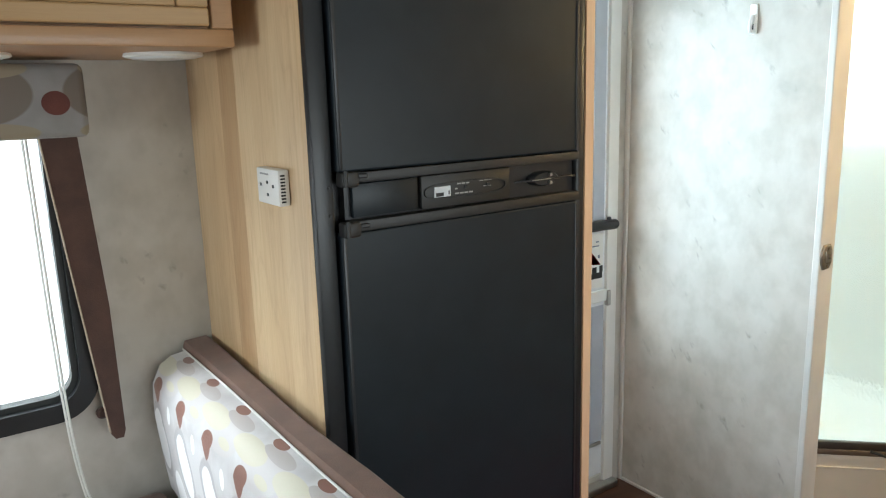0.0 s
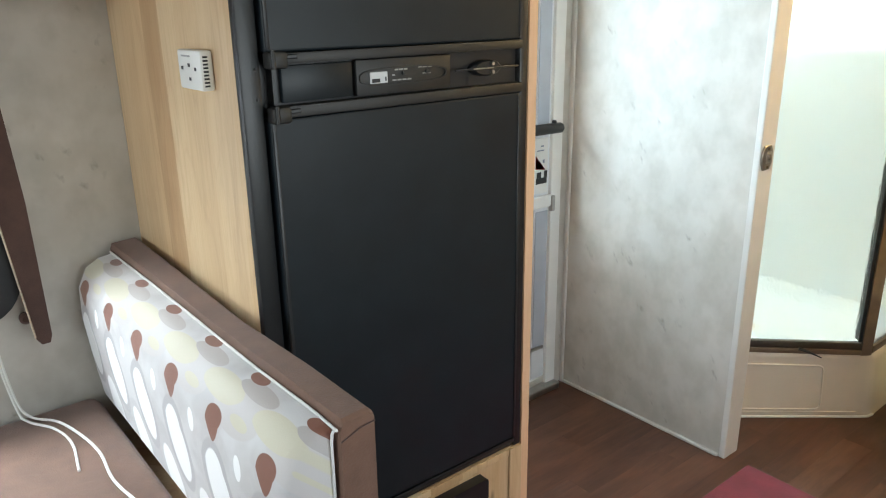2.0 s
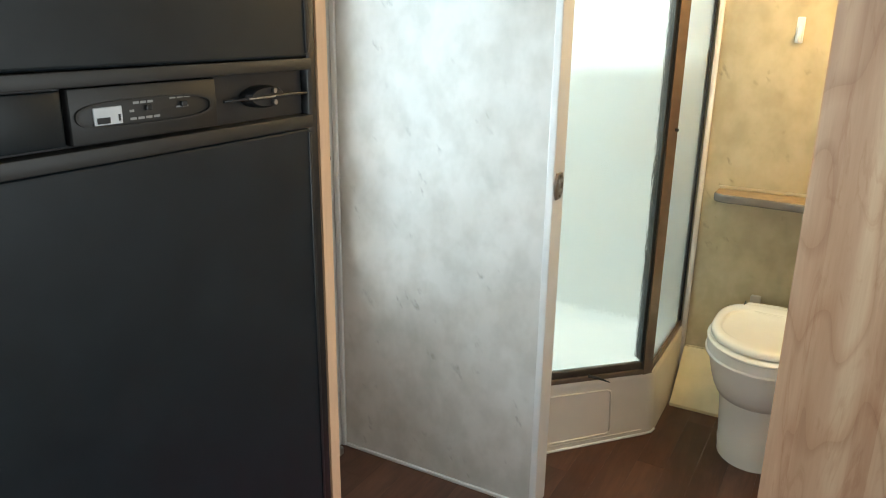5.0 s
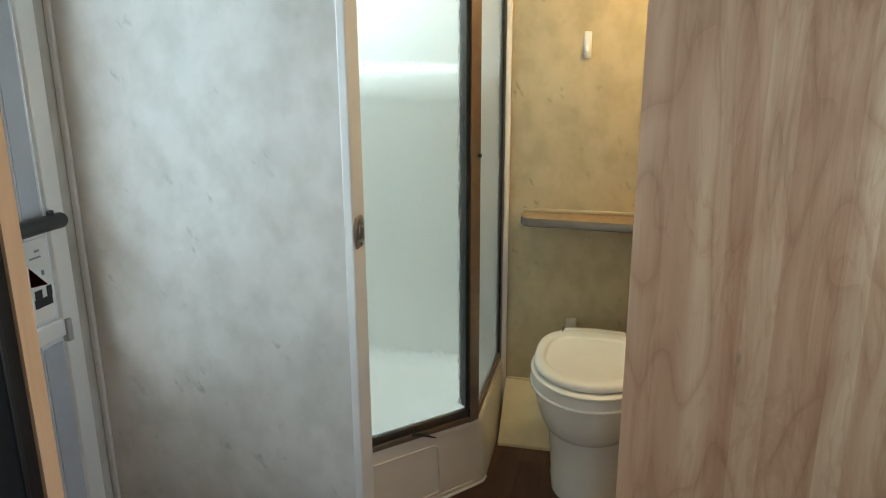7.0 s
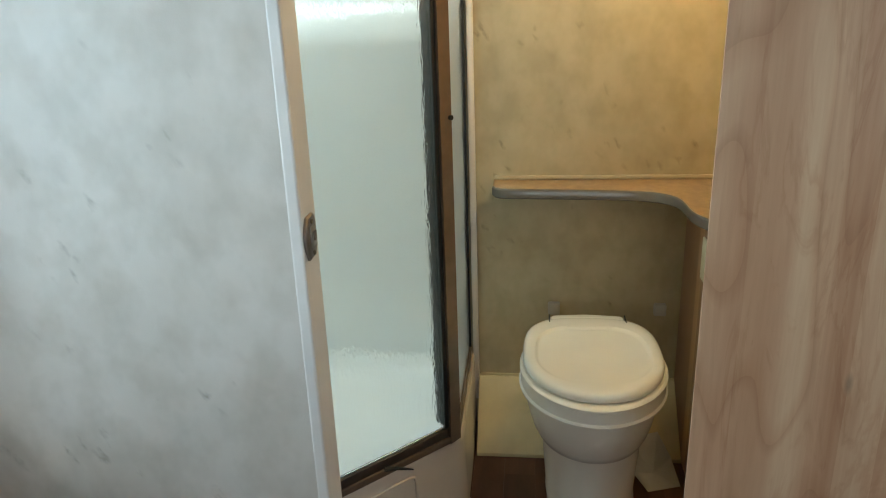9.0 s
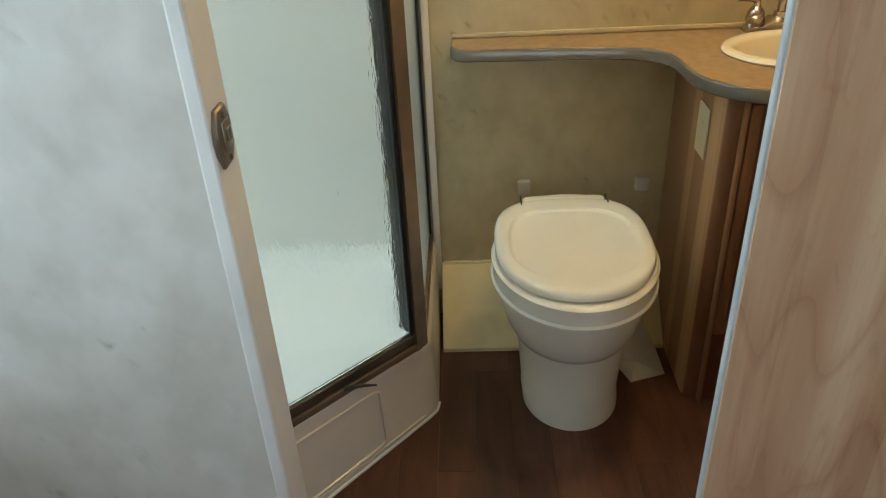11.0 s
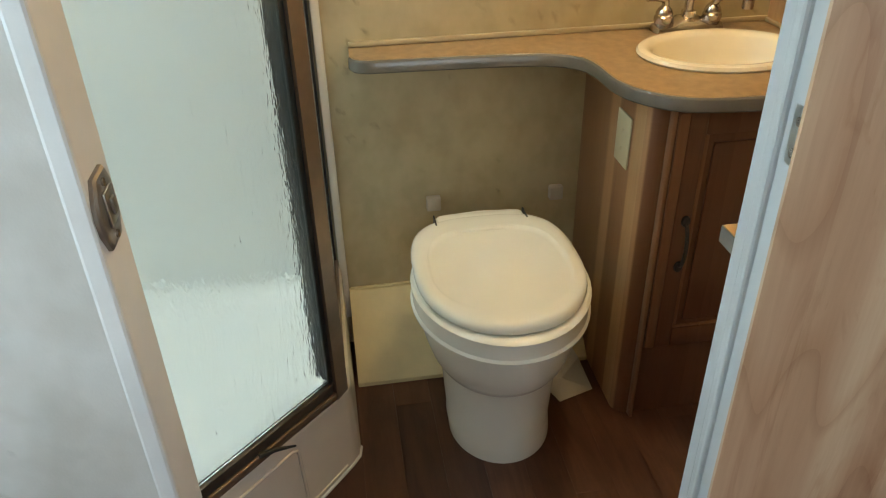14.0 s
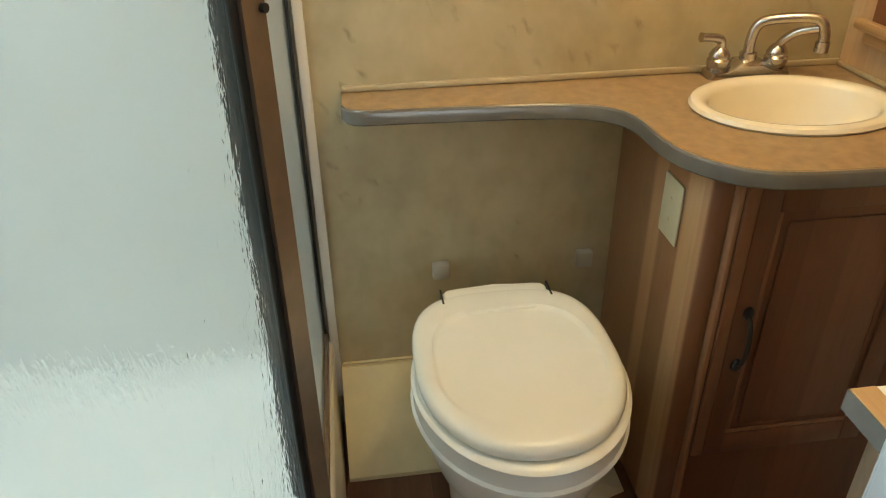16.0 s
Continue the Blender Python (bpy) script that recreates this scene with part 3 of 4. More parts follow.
part("upper_panel", boxed(2.262, 2.300, 3.088, 3.102, 0.822, 1.86, 0.002), M_PAINT_GREY, door, "grey panel beside the glass")
part("panel_face", boxed(2.302, 2.360, 3.080, 3.0845, 1.085, 1.86, 0.002), M_PAINT_GREY, door)
p = part("pane", boxed(1.745, 2.262, 3.094, 3.098, 0.822, 1.86), M_CLEAR, door)
p.visible_shadow = False
lab = part("label_sheet", boxed(2.290, 2.356, 3.0795, 3.0845, 0.832, 1.036), M_WHITE, door, "white printed sheet with red and black shapes")
M_RED = plain("red_ink", (0.70, 0.05, 0.06), 0.5)
M_INK = plain("black_ink", (0.015, 0.015, 0.016), 0.5)
bm = fresh()
v = [bm.verts.new(q) for q in ((2.292, 3.0785, 0.925), (2.345, 3.0785, 0.918), (2.292, 3.0785, 0.975))]
bm.faces.new(v)
bmesh.ops.solidify(bm, geom=bm.faces[:], thickness=0.0006)
part("red_mark", bm, M_RED, lab)
bm = fresh()
box(bm, 2.296, 2.352, 3.0775, 3.0792, 0.868, 0.890)
box(bm, 2.300, 2.322, 3.0775, 3.0792, 0.8905, 0.912)
box(bm, 2.338, 2.354, 3.0775, 3.0792, 0.8905, 0.915)
part("black_mark", bm, M_INK, lab)
bm = fresh()
box(bm, 2.318, 2.332, 3.0775, 3.0792, 1.005, 1.010)
box(bm, 2.300, 2.334, 3.0775, 3.0792, 0.990, 0.994)
box(bm, 2.330, 2.338, 3.0775, 3.0792, 0.945, 0.957)
part("print_bar", bm, plain("grey_ink", (0.22, 0.25, 0.30), 0.5), lab)
han = part("handle", tube(fresh(), [(2.02, 3.048, 1.078), (2.30, 3.048, 1.074), (2.384, 3.048, 1.072), (2.391, 3.048, 1.072)], [0.019, 0.019, 0.019, 0.015], 14), M_BLACK_TRIM, door, "black grab bar", True)
part("handle_knob", boxed(2.345, 2.360, 3.042, 3.056, 1.086, 1.102, 0.004), M_BLACK_TRIM, han)
part("handle_post", tube(fresh(), [(2.06, 3.045, 1.078), (2.06, 3.086, 1.078)], 0.012, 10), M_BLACK_TRIM, han, "", True)
bm = fresh()
box(bm, 2.3735, 2.428, 3.074, 3.0895, 0.0, 1.955, 0.004)
box(bm, 1.64, 1.684, 3.074, 3.0895, 0.0, 1.955, 0.004)
box(bm, 1.684, 2.3735, 3.074, 3.0895, 1.925, 1.955, 0.003)
setting("door_frame", bm, M_WHITE, "white aluminium frame round the entry door", "door frame")
setting("threshold", boxed(1.684, 2.430, 3.045, 3.089, 0.0, 0.03, 0.006), M_STEEL, "metal threshold at the entry door", "threshold")
bd = fresh()
box(bd, 1.2, 2.9, 3.9, 3.92, -0.4, 2.4)
setting("backdrop", bd, M_OUTSIDE, "daylight outside the entry door", "backdrop")

# ---- refrigerator and its cabinet ----
def build_fridge():
    cab = thing("refrigerator_cabinet", (1.22, 2.75, 0.0), "light hickory cabinet round the black refrigerator", "cabinet")
    part("side_panel", boxed(0.8905, 0.914, 2.428, 3.0885, 0, ZC - 0.002), M_WOOD, cab)
    part("side_panel", boxed(1.5545, 1.580, 2.400, 3.0885, 0, ZC - 0.002), M_EDGE, cab, "side panel with peach edge banding")
    part("top_rail", boxed(0.915, 1.554, 2.402, 2.42, 1.925, ZC - 0.002), M_WOOD, cab)
    kick = part("lower_panel", boxed(0.915, 1.554, 2.404, 2.424, 0.0, 0.4235), M_WOOD, cab)
    part("stile", boxed(1.512, 1.5538, 2.396, 2.4035, 0.0, 0.4235, 0.002), M_WOOD, kick)
    part("top_strip", boxed(0.915, 1.511, 2.398, 2.4035, 0.405, 0.4235, 0.002), M_WOOD, kick)
    fr = thing("refrigerator", (1.22, 2.72, 0.424), "black two-door refrigerator set in a wooden cabinet", "refrigerator")
    part("body", boxed(0.920, 1.549, 2.421, 3.05, 0.43, 1.918), M_BLACK_TRIM, fr)
    bm = fresh()
    box(bm, 0.8885, 0.926, 2.390, 2.4105, 0.424, 1.922, 0.004)
    box(bm, 1.530, 1.5535, 2.386, 2.4105, 0.424, 1.922, 0.004)
    box(bm, 0.9265, 1.5295, 2.392, 2.4105, 0.424, 0.452, 0.004)
    part("frame", bm, M_BLACK_TRIM, fr, "glossy black frame", True)
    part("frame_lip", boxed(0.93, 1.5285, 2.3815, 2.3918, 0.440, 0.4515, 0.003), M_BLACK_TRIM, fr, "", True)
    low = part("lower_door", boxed(0.932, 1.527, 2.380, 2.420, 0.456, 1.318, 0.005, 3), M_BLACK, fr)
    up = part("upper_door", boxed(0.932, 1.527, 2.380, 2.420, 1.428, 1.915, 0.005, 3), M_BLACK, fr)
    part("edge_trim", boxed(0.9335, 0.941, 2.3775, 2.3815, 0.46, 1.312, 0.0015), M_BLACK_TRIM, low, "", True)
    part("edge_trim", boxed(1.519, 1.5265, 2.3775, 2.3815, 0.46, 1.312, 0.0015), M_BLACK_TRIM, low, "", True)
    part("edge_trim", boxed(0.9335, 0.941, 2.3775, 2.3815, 1.434, 1.91, 0.0015), M_BLACK_TRIM, up, "", True)
    part("edge_trim", boxed(1.519, 1.5265, 2.3775, 2.3815, 1.434, 1.91, 0.0015), M_BLACK_TRIM, up, "", True)
    part("handle_rail", boxed(0.962, 1.527, 2.3745, 2.405, 1.319, 1.3385, 0.0015), M_BAND, low, "dark bronze rail along the door top", True)
    part("handle_rail", boxed(0.962, 1.527, 2.3745, 2.405, 1.4095, 1.427, 0.0015), M_BAND, up, "dark bronze rail along the door foot", True)
    for z, owner in ((1.325, low), (1.416, up)):
        h = part("hinge", boxed(0.931, 0.966, 2.364, 2.392, z - 0.014, z + 0.014, 0.005), M_BAND, owner, "dark bronze hinge block", True)
        part("hinge_pin", tube(fresh(), [(0.938, 2.3635, z - 0.013), (0.938, 2.3635, z + 0.017)], 0.004, 10), M_BAND, h, "", True)
        part("hinge_tab", boxed(0.966, 0.986, 2.368, 2.376, z + 0.001, z + 0.009, 0.002), M_BLACK_TRIM, h)
    part("hinge_screw", tube(fresh(), [(0.917, 2.3905, 1.402), (0.917, 2.387, 1.402)], 0.0026, 8), M_BAND, fr)
    part("hinge_screw", tube(fresh(), [(0.917, 2.3905, 1.352), (0.917, 2.387, 1.352)], 0.0026, 8), M_BAND, fr)
    ctl = part("control_strip", boxed(0.95, 1.527, 2.398, 2.42, 1.339, 1.409), M_BLACK_TRIM, fr)
    part("blank_panel", boxed(0.962, 1.1035, 2.387, 2.3975, 1.343, 1.4055, 0.002), M_BLACK, ctl, "", True)
    pan = part("control_panel", boxed(1.1105, 1.332, 2.384, 2.3975, 1.342, 1.407, 0.002), M_BAND, ctl, "dark bronze control panel", True)
    outer = [(1.218 + 0.103 * math.copysign(abs(math.cos(a)) ** 0.55, math.cos(a)), 1.374 + 0.0165 * math.copysign(abs(math.sin(a)) ** 0.75, math.sin(a))) for a in [k * math.pi / 20 for k in range(40)]]
    inner = [(1.218 + (x - 1.218) * 0.965, 1.374 + (z - 1.374) * 0.84) for x, z in outer]
    part("bezel", frame_ring(fresh(), outer, inner, 2.3805, 2.3845), M_BAND, pan, "", True)
    disp = part("display", boxed(1.139, 1.178, 2.3815, 2.3842, 1.3625, 1.3835, 0.001), plain("pale_label", (0.62, 0.64, 0.66), 0.4), pan, "pale display label")
    part("print_bar", boxed(1.1425, 1.160, 2.3806, 2.3816, 1.3645, 1.3715), M_BLACK_TRIM, disp)
    part("print_bar", boxed(1.172, 1.1745, 2.3806, 2.3816, 1.366, 1.374), M_BLACK_TRIM, disp)
    grey = plain("grey_print", (0.30, 0.30, 0.29), 0.5)
    for x, w, z, h in ((1.196, 0.032, 1.3835, 0.003), (1.252, 0.036, 1.3855, 0.003), (1.190, 0.008, 1.374, 0.003), (1.190, 0.047, 1.3645, 0.003), (1.262, 0.022, 1.3735, 0.002)):
        n = max(1, round(w / 0.011))
        for k in range(n):
            part("print_bar", boxed(x + k * w / n, x + (k + 0.78) * w / n, 2.3835, 2.3842, z, z + h), grey, pan)
    for x in (1.212, 1.268):
        part("slide_knob", boxed(x, x + 0.009, 2.379, 2.3842, 1.3745, 1.3815, 0.001), M_BLACK_TRIM, pan)
    lat = part("door_latch", rings(fresh(), [egg(1.432, 0, 0.043, 0.040, 0.0165, 0, 28)] and
               [[(x, y, 1.374 + q) for x, q, y in [(p[0], p[1], d) for p in egg(1.432, 0, 0.043 * s, 0.040 * s, 0.0165 * s, 0, 28)]] for d, s in ((2.3975, 1.0), (2.386, 1.0), (2.379, 0.82))]), M_BLACK_TRIM, fr, "glossy black door catch", True)
    part("lever", boxed(1.338, 1.515, 2.374, 2.3785, 1.3725, 1.3765, 0.0015), M_BLACK_TRIM, lat, "", True)
    part("lever_tip", boxed(1.385, 1.44, 2.3722, 2.3739, 1.3735, 1.3757, 0.0005), M_STEEL, lat)
    for z in (1.366, 1.383):
        part("screw", tube(fresh(), [(1.440, 2.3785, z), (1.440, 2.373, z)], 0.004, 8), M_STEEL, lat)
    fr.location.y += 0.016
    vent = thing("heater_vent", (1.18, 2.39, 0.14), "black plastic vent cover under the refrigerator", "vent")
    part("frame", frame_ring(fresh(), rounded_rect(0.965, 1.420, 0.145, 0.392, 0.008, 3), rounded_rect(0.992, 1.393, 0.172, 0.352, 0.005, 3), 2.376, 2.4036), M_BLACK_TRIM, vent, "", True)
    part("backing", boxed(0.985, 1.40, 2.399, 2.4034, 0.165, 0.36), M_DARK_GASKET, vent)
    for k in range(8):
        z = 0.182 + k * 0.0225
        part("slat", boxed(0.9925, 1.3925, 2.383, 2.398, z, z + 0.008), M_BLACK_TRIM, vent)
    part("tab", boxed(1.165, 1.245, 2.382, 2.397, 0.3925, 0.404, 0.002), M_DARK_GASKET, vent)
    th = thing("thermostat", (0.877, 2.562, 1.36), "white wall thermostat with black slots on the wood panel", "thermostat")
    part("body", boxed(0.866, 0.8895, 2.512, 2.617, 1.362, 1.431, 0.004), M_WHITE, th, "", True)
    for k in range(9):
        part("slot", boxed(0.871, 0.880, 2.5112, 2.5128, 1.369 + k * 0.0062, 1.3722 + k * 0.0062), M_BLACK_TRIM, th)
    for y, z in ((2.592, 1.396), (2.560, 1.402), (2.560, 1.378), (2.532, 1.396)):
        part("mark", boxed(0.8652, 0.8662, y, y + 0.008, z, z + 0.006), M_BLACK_TRIM, th)
    part("mark", boxed(0.8652, 0.8662, 2.556, 2.596, 1.419, 1.422), grey, th)


build_fridge()


# ---- dinette ----
def build_dinette():
    seat = thing("dinette_bench", (0.55, 2.55, 0.0), "dinette bench with dotted back cushion and brown vinyl trim", "bench")
    bm = fresh()
    prof = [(0.738, 0.592), (0.730, 0.66), (0.718, 0.80), (0.722, 0.878), (0.744, 0.922), (0.775, 0.940), (0.8065, 0.944), (0.8065, 0.592)]
    loops = []
    for y, s, dz in ((2.034, 0.86, -0.012), (2.040, 0.96, -0.004), (2.052, 1.0, 0.0), (2.35, 1.0, -0.004), (2.70, 1.0, 0.003), (3.05, 1.0, 0.0), (3.066, 0.95, -0.006), (3.072, 0.86, -0.02)):
        loops.append([(0.8065 + (x - 0.8065) * s, y, z + dz * (z - 0.59) / 0.35) for x, z in prof])
    rings(bm, loops)
    cush = part("back_cushion", bm, M_FABRIC, seat, "grey cushion with rust, cream and white drops", True)
    part("piping", tube(fresh(), curve_pts([(0.803, 2.034, 0.70), (0.803, 2.031, 0.92), (0.806, 2.040, 0.946), (0.806, 2.3, 0.944), (0.806, 2.7, 0.948), (0.806, 3.06, 0.946)], 6), 0.0023, 6), plain("white_piping", (0.72, 0.70, 0.67), 0.6), cush, "white piping", True)
    bm = fresh()
    prof = [(0.811, 0.0), (0.811, 0.945), (0.816, 0.958), (0.858, 0.961), (0.867, 0.952), (0.867, 0.0)]
    loops = []
    for y, dz, dx in ((2.018, -0.006, 0), (2.024, 0.0, 0), (2.2, 0.001, 0.001), (2.45, -0.003, -0.001), (2.7, 0.002, 0.004), (2.9, 0.003, 0.010), (3.075, 0.004, 0.014)):
        loops.append([(x + (dx if x > 0.84 else 0), y, z + (dz if z > 0.5 else 0)) for x, z in prof])
    rings(bm, loops)
    back = part("back_board", bm, M_BROWN, seat, "brown vinyl wrapped back board", True)
    part("seam", tube(fresh(), [(0.8105, 2.0172, 0.925), (0.842, 2.0165, 0.937), (0.8675, 2.0175, 0.939)], 0.0014, 5), M_BROWN_DARK, back)
    part("seat_cushion", boxed(0.16, 0.728, 2.034, 3.075, 0.455, 0.588, 0.03, 3), M_BROWN, seat, "brown vinyl seat cushion", True)
    part("seat_box", boxed(0.22, 0.8105, 2.05, 3.078, 0.0, 0.454), M_WOOD, seat, "hickory bench box")
    val = thing("window_valance", (0.0, 3.0, 1.49), "padded window valance in dotted fabric", "valance")
    bm = fresh()
    box(bm, -0.72, 0.638, 2.955, 3.064, 1.492, 1.645, 0.016, 3)
    part("pad", bm, M_VAL_SHADED, val, "", True)
    M_DOT = weave("rust_dot", (0.10, 0.028, 0.020))
    for cx, cz, r in ((0.577, 1.564, 0.027), (0.30, 1.56, 0.033), (-0.05, 1.578, 0.030)):
        part("dot", rings(fresh(), [[(cx + r * s * math.cos(k * math.pi / 14), y, cz + r * 0.92 * s * math.sin(k * math.pi / 14)) for k in range(28)] for y, s in ((2.9552, 1.0), (2.954, 1.0))]), M_DOT, val)
    strap = thing("curtain_strap", (0.62, 3.045, 0.765), "tapered dark brown strap hanging beside the window", "curtain strap")
    bm = fresh()
    lo = [(0.612, 0.782), (0.622, 0.766), (0.640, 0.766), (0.646, 0.785), (0.644, 1.10), (0.622, 1.491), (0.546, 1.491), (0.573, 1.20)]
    rings(bm, [[(x, 3.036, z) for x, z in lo], [(x, 3.048, z) for x, z in lo]])
    part("band", bm, M_BROWN_DARK, strap)
    part("edging", tube(fresh(), [(0.6115, 3.036, 0.785), (0.572, 3.036, 1.20), (0.5455, 3.036, 1.49)], 0.0022, 6), plain("tan_piping", (0.45, 0.36, 0.27), 0.6), strap, "tan edging", True)
    btn = rings(fresh(), [[(0.606 + 0.014 * s * math.cos(k * math.pi / 8), y, 0.822 + 0.014 * s * math.sin(k * math.pi / 8)) for k in range(16)] for y, s in ((3.0885, 1.0), (3.078, 1.0), (3.073, 0.6))])
    tagged(part("wall_button", btn, M_BROWN_DARK, None, "", True), "small brown button on the wall by the strap", "button")
    cord = tube(fresh(), curve_pts([(0.523, 3.058, 1.49), (0.526, 3.058, 1.05), (0.532, 3.055, 0.80), (0.548, 3.05, 0.64), (0.57, 3.035, 0.595), (0.613, 2.98, 0.592), (0.640, 2.88, 0.592), (0.652, 2.78, 0.592), (0.645, 2.66, 0.592), (0.66, 2.55, 0.592)], 8), 0.0032, 6)
    tagged(part("shade_cord", cord, M_WHITE, None, "", True), "white shade cord trailing onto the bench seat", "cord")
    cord = tube(fresh(), curve_pts([(0.516, 3.058, 1.49), (0.519, 3.060, 1.05), (0.527, 3.058, 0.78), (0.545, 3.048, 0.62), (0.56, 3.02, 0.594), (0.60, 2.95, 0.592), (0.615, 2.86, 0.592), (0.60, 2.74, 0.592)], 8), 0.003, 6)
    tagged(part("shade_cord", cord, M_WHITE, None, "", True), "white shade cord trailing onto the bench seat", "cord")
    cab = thing("overhead_cabinet", (0.0, 2.85, 1.662), "oak overhead cabinet with a panelled door", "cabinet")
    part("body", boxed(-0.80, 0.838, 2.622, 3.0885, 1.657, ZC - 0.002), M_OAK_RAIL, cab)
    part("bottom_rail", boxed(-0.80, 0.838, 2.596, 2.6215, 1.656, 1.688, 0.004), M_OAK_RAIL, cab, "reddish oak bottom rail", True)
    part("end_stile", boxed(0.798, 0.838, 2.598, 2.6215, 1.6885, ZC - 0.004, 0.003), M_OAK_RAIL, cab)
    for x0, x1 in ((0.02, 0.792), (-0.77, 0.01)):
        d = part("door", boxed(x0, x1, 2.590, 2.6215, 1.692, 1.724, 0.004), M_OAK, cab)
        part("door_stile", boxed(x0, x0 + 0.055, 2.590, 2.6215, 1.7245, 1.995, 0.004), M_OAK, d)
        part("door_stile", boxed(x1 - 0.055, x1, 2.590, 2.6215, 1.7245, 1.995, 0.004), M_OAK, d)
        part("door_panel", boxed(x0 + 0.056, x1 - 0.056, 2.604, 2.6212, 1.725, 1.99), M_OAK, d)
        part("moulding", boxed(x0 + 0.056, x1 - 0.056, 2.597, 2.6035, 1.725, 1.737, 0.003), M_OAK, d)
        part("moulding", boxed(x1 - 0.067, x1 - 0.056, 2.597, 2.6035, 1.7375, 1.99, 0.003), M_OAK, d)
    for cx, cy in ((0.765, 2.81), (0.42, 2.84)):
        puck = thing("puck_light", (cx, cy, 1.65), "round white puck light under the oak cabinet", "light", "puck lights under the cabinet")
        ring = [[(cx + r * math.cos(k * math.pi / 16), cy + r * math.sin(k * math.pi / 16), z) for k in range(32)] for r, z in ((0.076, 1.6565), (0.078, 1.651), (0.074, 1.6485))]
        part("rim", rings(fresh(), ring), M_WHITE, puck, "", True)
        ring = [[(cx + r * math.cos(k * math.pi / 16), cy + r * math.sin(k * math.pi / 16), z) for k in range(32)] for r, z in ((0.066, 1.6483), (0.062, 1.6455), (0.045, 1.6440), (0.02, 1.6435))]
        part("lens", rings(fresh(), ring), M_LENS, puck, "frosted lens", True)


build_dinette()


# ---- shower ----
def build_shower():
    out_top = [(3.5865, 2.140), (3.105, 2.140), (3.086, 2.146), (3.070, 2.158), (2.640, 2.588), (2.626, 2.606), (2.620, 2.625), (2.620, 3.0885), (3.5865, 3.0885)]
    out_low = [(3.5865, 2.137), (3.165, 2.131), (3.135, 2.136), (3.112, 2.152), (2.628, 2.570), (2.612, 2.590), (2.604, 2.612), (2.604, 3.0885), (3.5865, 3.0885)]
    inn_top = [(3.520, 2.205), (3.125, 2.205), (3.112, 2.208), (3.100, 2.216), (2.700, 2.612), (2.690, 2.624), (2.686, 2.640), (2.686, 3.03), (3.520, 3.03)]
    inn_low = [(3.48, 2.26), (3.16, 2.26), (3.15, 2.263), (3.14, 2.27), (2.75, 2.65), (2.742, 2.66), (2.738, 2.67), (2.738, 2.99), (3.48, 2.99)]
    lv = lambda pts, z: [(x, y, z) for x, y in pts]
    blend = lambda a, b, t: [(p[0] * (1 - t) + q[0] * t, p[1] * (1 - t) + q[1] * t) for p, q in zip(a, b)]
    sh = thing("shower", (3.1, 2.6, 0.0), "corner shower with cream pan, white surround and bronze framed rain glass", "shower")
    pan = part("shower_pan", rings(fresh(), [lv(out_low, 0.0), lv(out_low, 0.014), lv(blend(out_low, out_top, 0.12), 0.020), lv(blend(out_low, out_top, 0.55), 0.20),
               lv(blend(out_low, out_top, 0.75), 0.247), lv(out_top, 0.264), lv(blend(out_top, inn_top, 0.08), 0.272), lv(blend(out_top, inn_top, 0.9), 0.272), lv(inn_top, 0.264), lv(inn_low, 0.218), lv(blend(inn_low, [(3.1, 2.65)] * 9, 0.2), 0.205)]), M_TUB, sh, "cream acrylic pan with an angled front apron", True)
    part("pan_liner", rings(fresh(), [lv(blend(out_top, inn_top, 0.55), 0.2735), lv(blend(out_top, inn_top, 0.92), 0.2735), lv(blend(inn_top, inn_low, 0.08), 0.262), lv(blend(inn_low, [(3.1, 2.65)] * 9, 0.012), 0.228), lv(blend(inn_low, [(3.1, 2.65)] * 9, 0.9), 0.216)], False), M_SHOWER, sh, "white shower floor", True)
    # raised beads on the apron
    fx, fy = (2.628 - 3.112), (2.570 - 2.152)
    ln = math.hypot(fx, fy)
    ux, uy = fx / ln, fy / ln
    nx, ny = -uy, ux
    if nx * -1 + ny * -1 < 0:
        nx, ny = -nx, -ny

    def on_apron(s, z):
        k = 0.12 + (z - 0.02) / 0.18 * 0.43 if z <= 0.2 else 0.55 + (z - 0.2) / 0.047 * 0.2
        q = blend(out_low, out_top, k)
        return (q[3][0] * (1 - s) + q[4][0] * s + nx * 0.0005, q[3][1] * (1 - s) + q[4][1] * s + ny * 0.0005, z)

    part("bead", tube(fresh(), [on_apron(s, z) for s, z in ((0.97, 0.222), (0.5, 0.222), (0.265, 0.221), (0.245, 0.214), (0.24, 0.20), (0.24, 0.06), (0.245, 0.045), (0.265, 0.038), (0.5, 0.037), (0.97, 0.037))], 0.0038, 8), M_TUB, pan, "", True)
    part("bead", tube(fresh(), [on_apron(s, 0.026) for s in (0.03, 0.2, 0.5, 0.97)], 0.0028, 8), M_TUB, pan, "", True)
    part("caulk", tube(fresh(), [(x, y, 0.005) for x, y in out_low[1:7]], 0.005, 8), M_WHITE, pan, "white caulk along the floor", True)
    # white surround
    bm = fresh()
    prof = [(3.5865, 0.265), (3.5865, 1.98), (3.572, 1.98), (3.570, 1.40), (3.553, 1.388), (3.547, 1.37), (3.556, 1.27), (3.567, 1.25), (3.564, 0.32), (3.55, 0.273), (3.55, 0.265)]
    rings(bm, [[(x, y, z) for x, z in prof] for y in (2.172, 3.088)])
    part("surround_wall", bm, M_SHOWER, sh, "glossy white surround with a moulded ledge", True)
    part("surround_wall", boxed(2.64, 3.521, 3.066, 3.0885, 0.273, 1.98), M_SHOWER, sh)
    part("surround_wall", boxed(2.5635, 2.60, 2.66, 3.0885, 0.0, 1.98), M_SHOWER, sh)
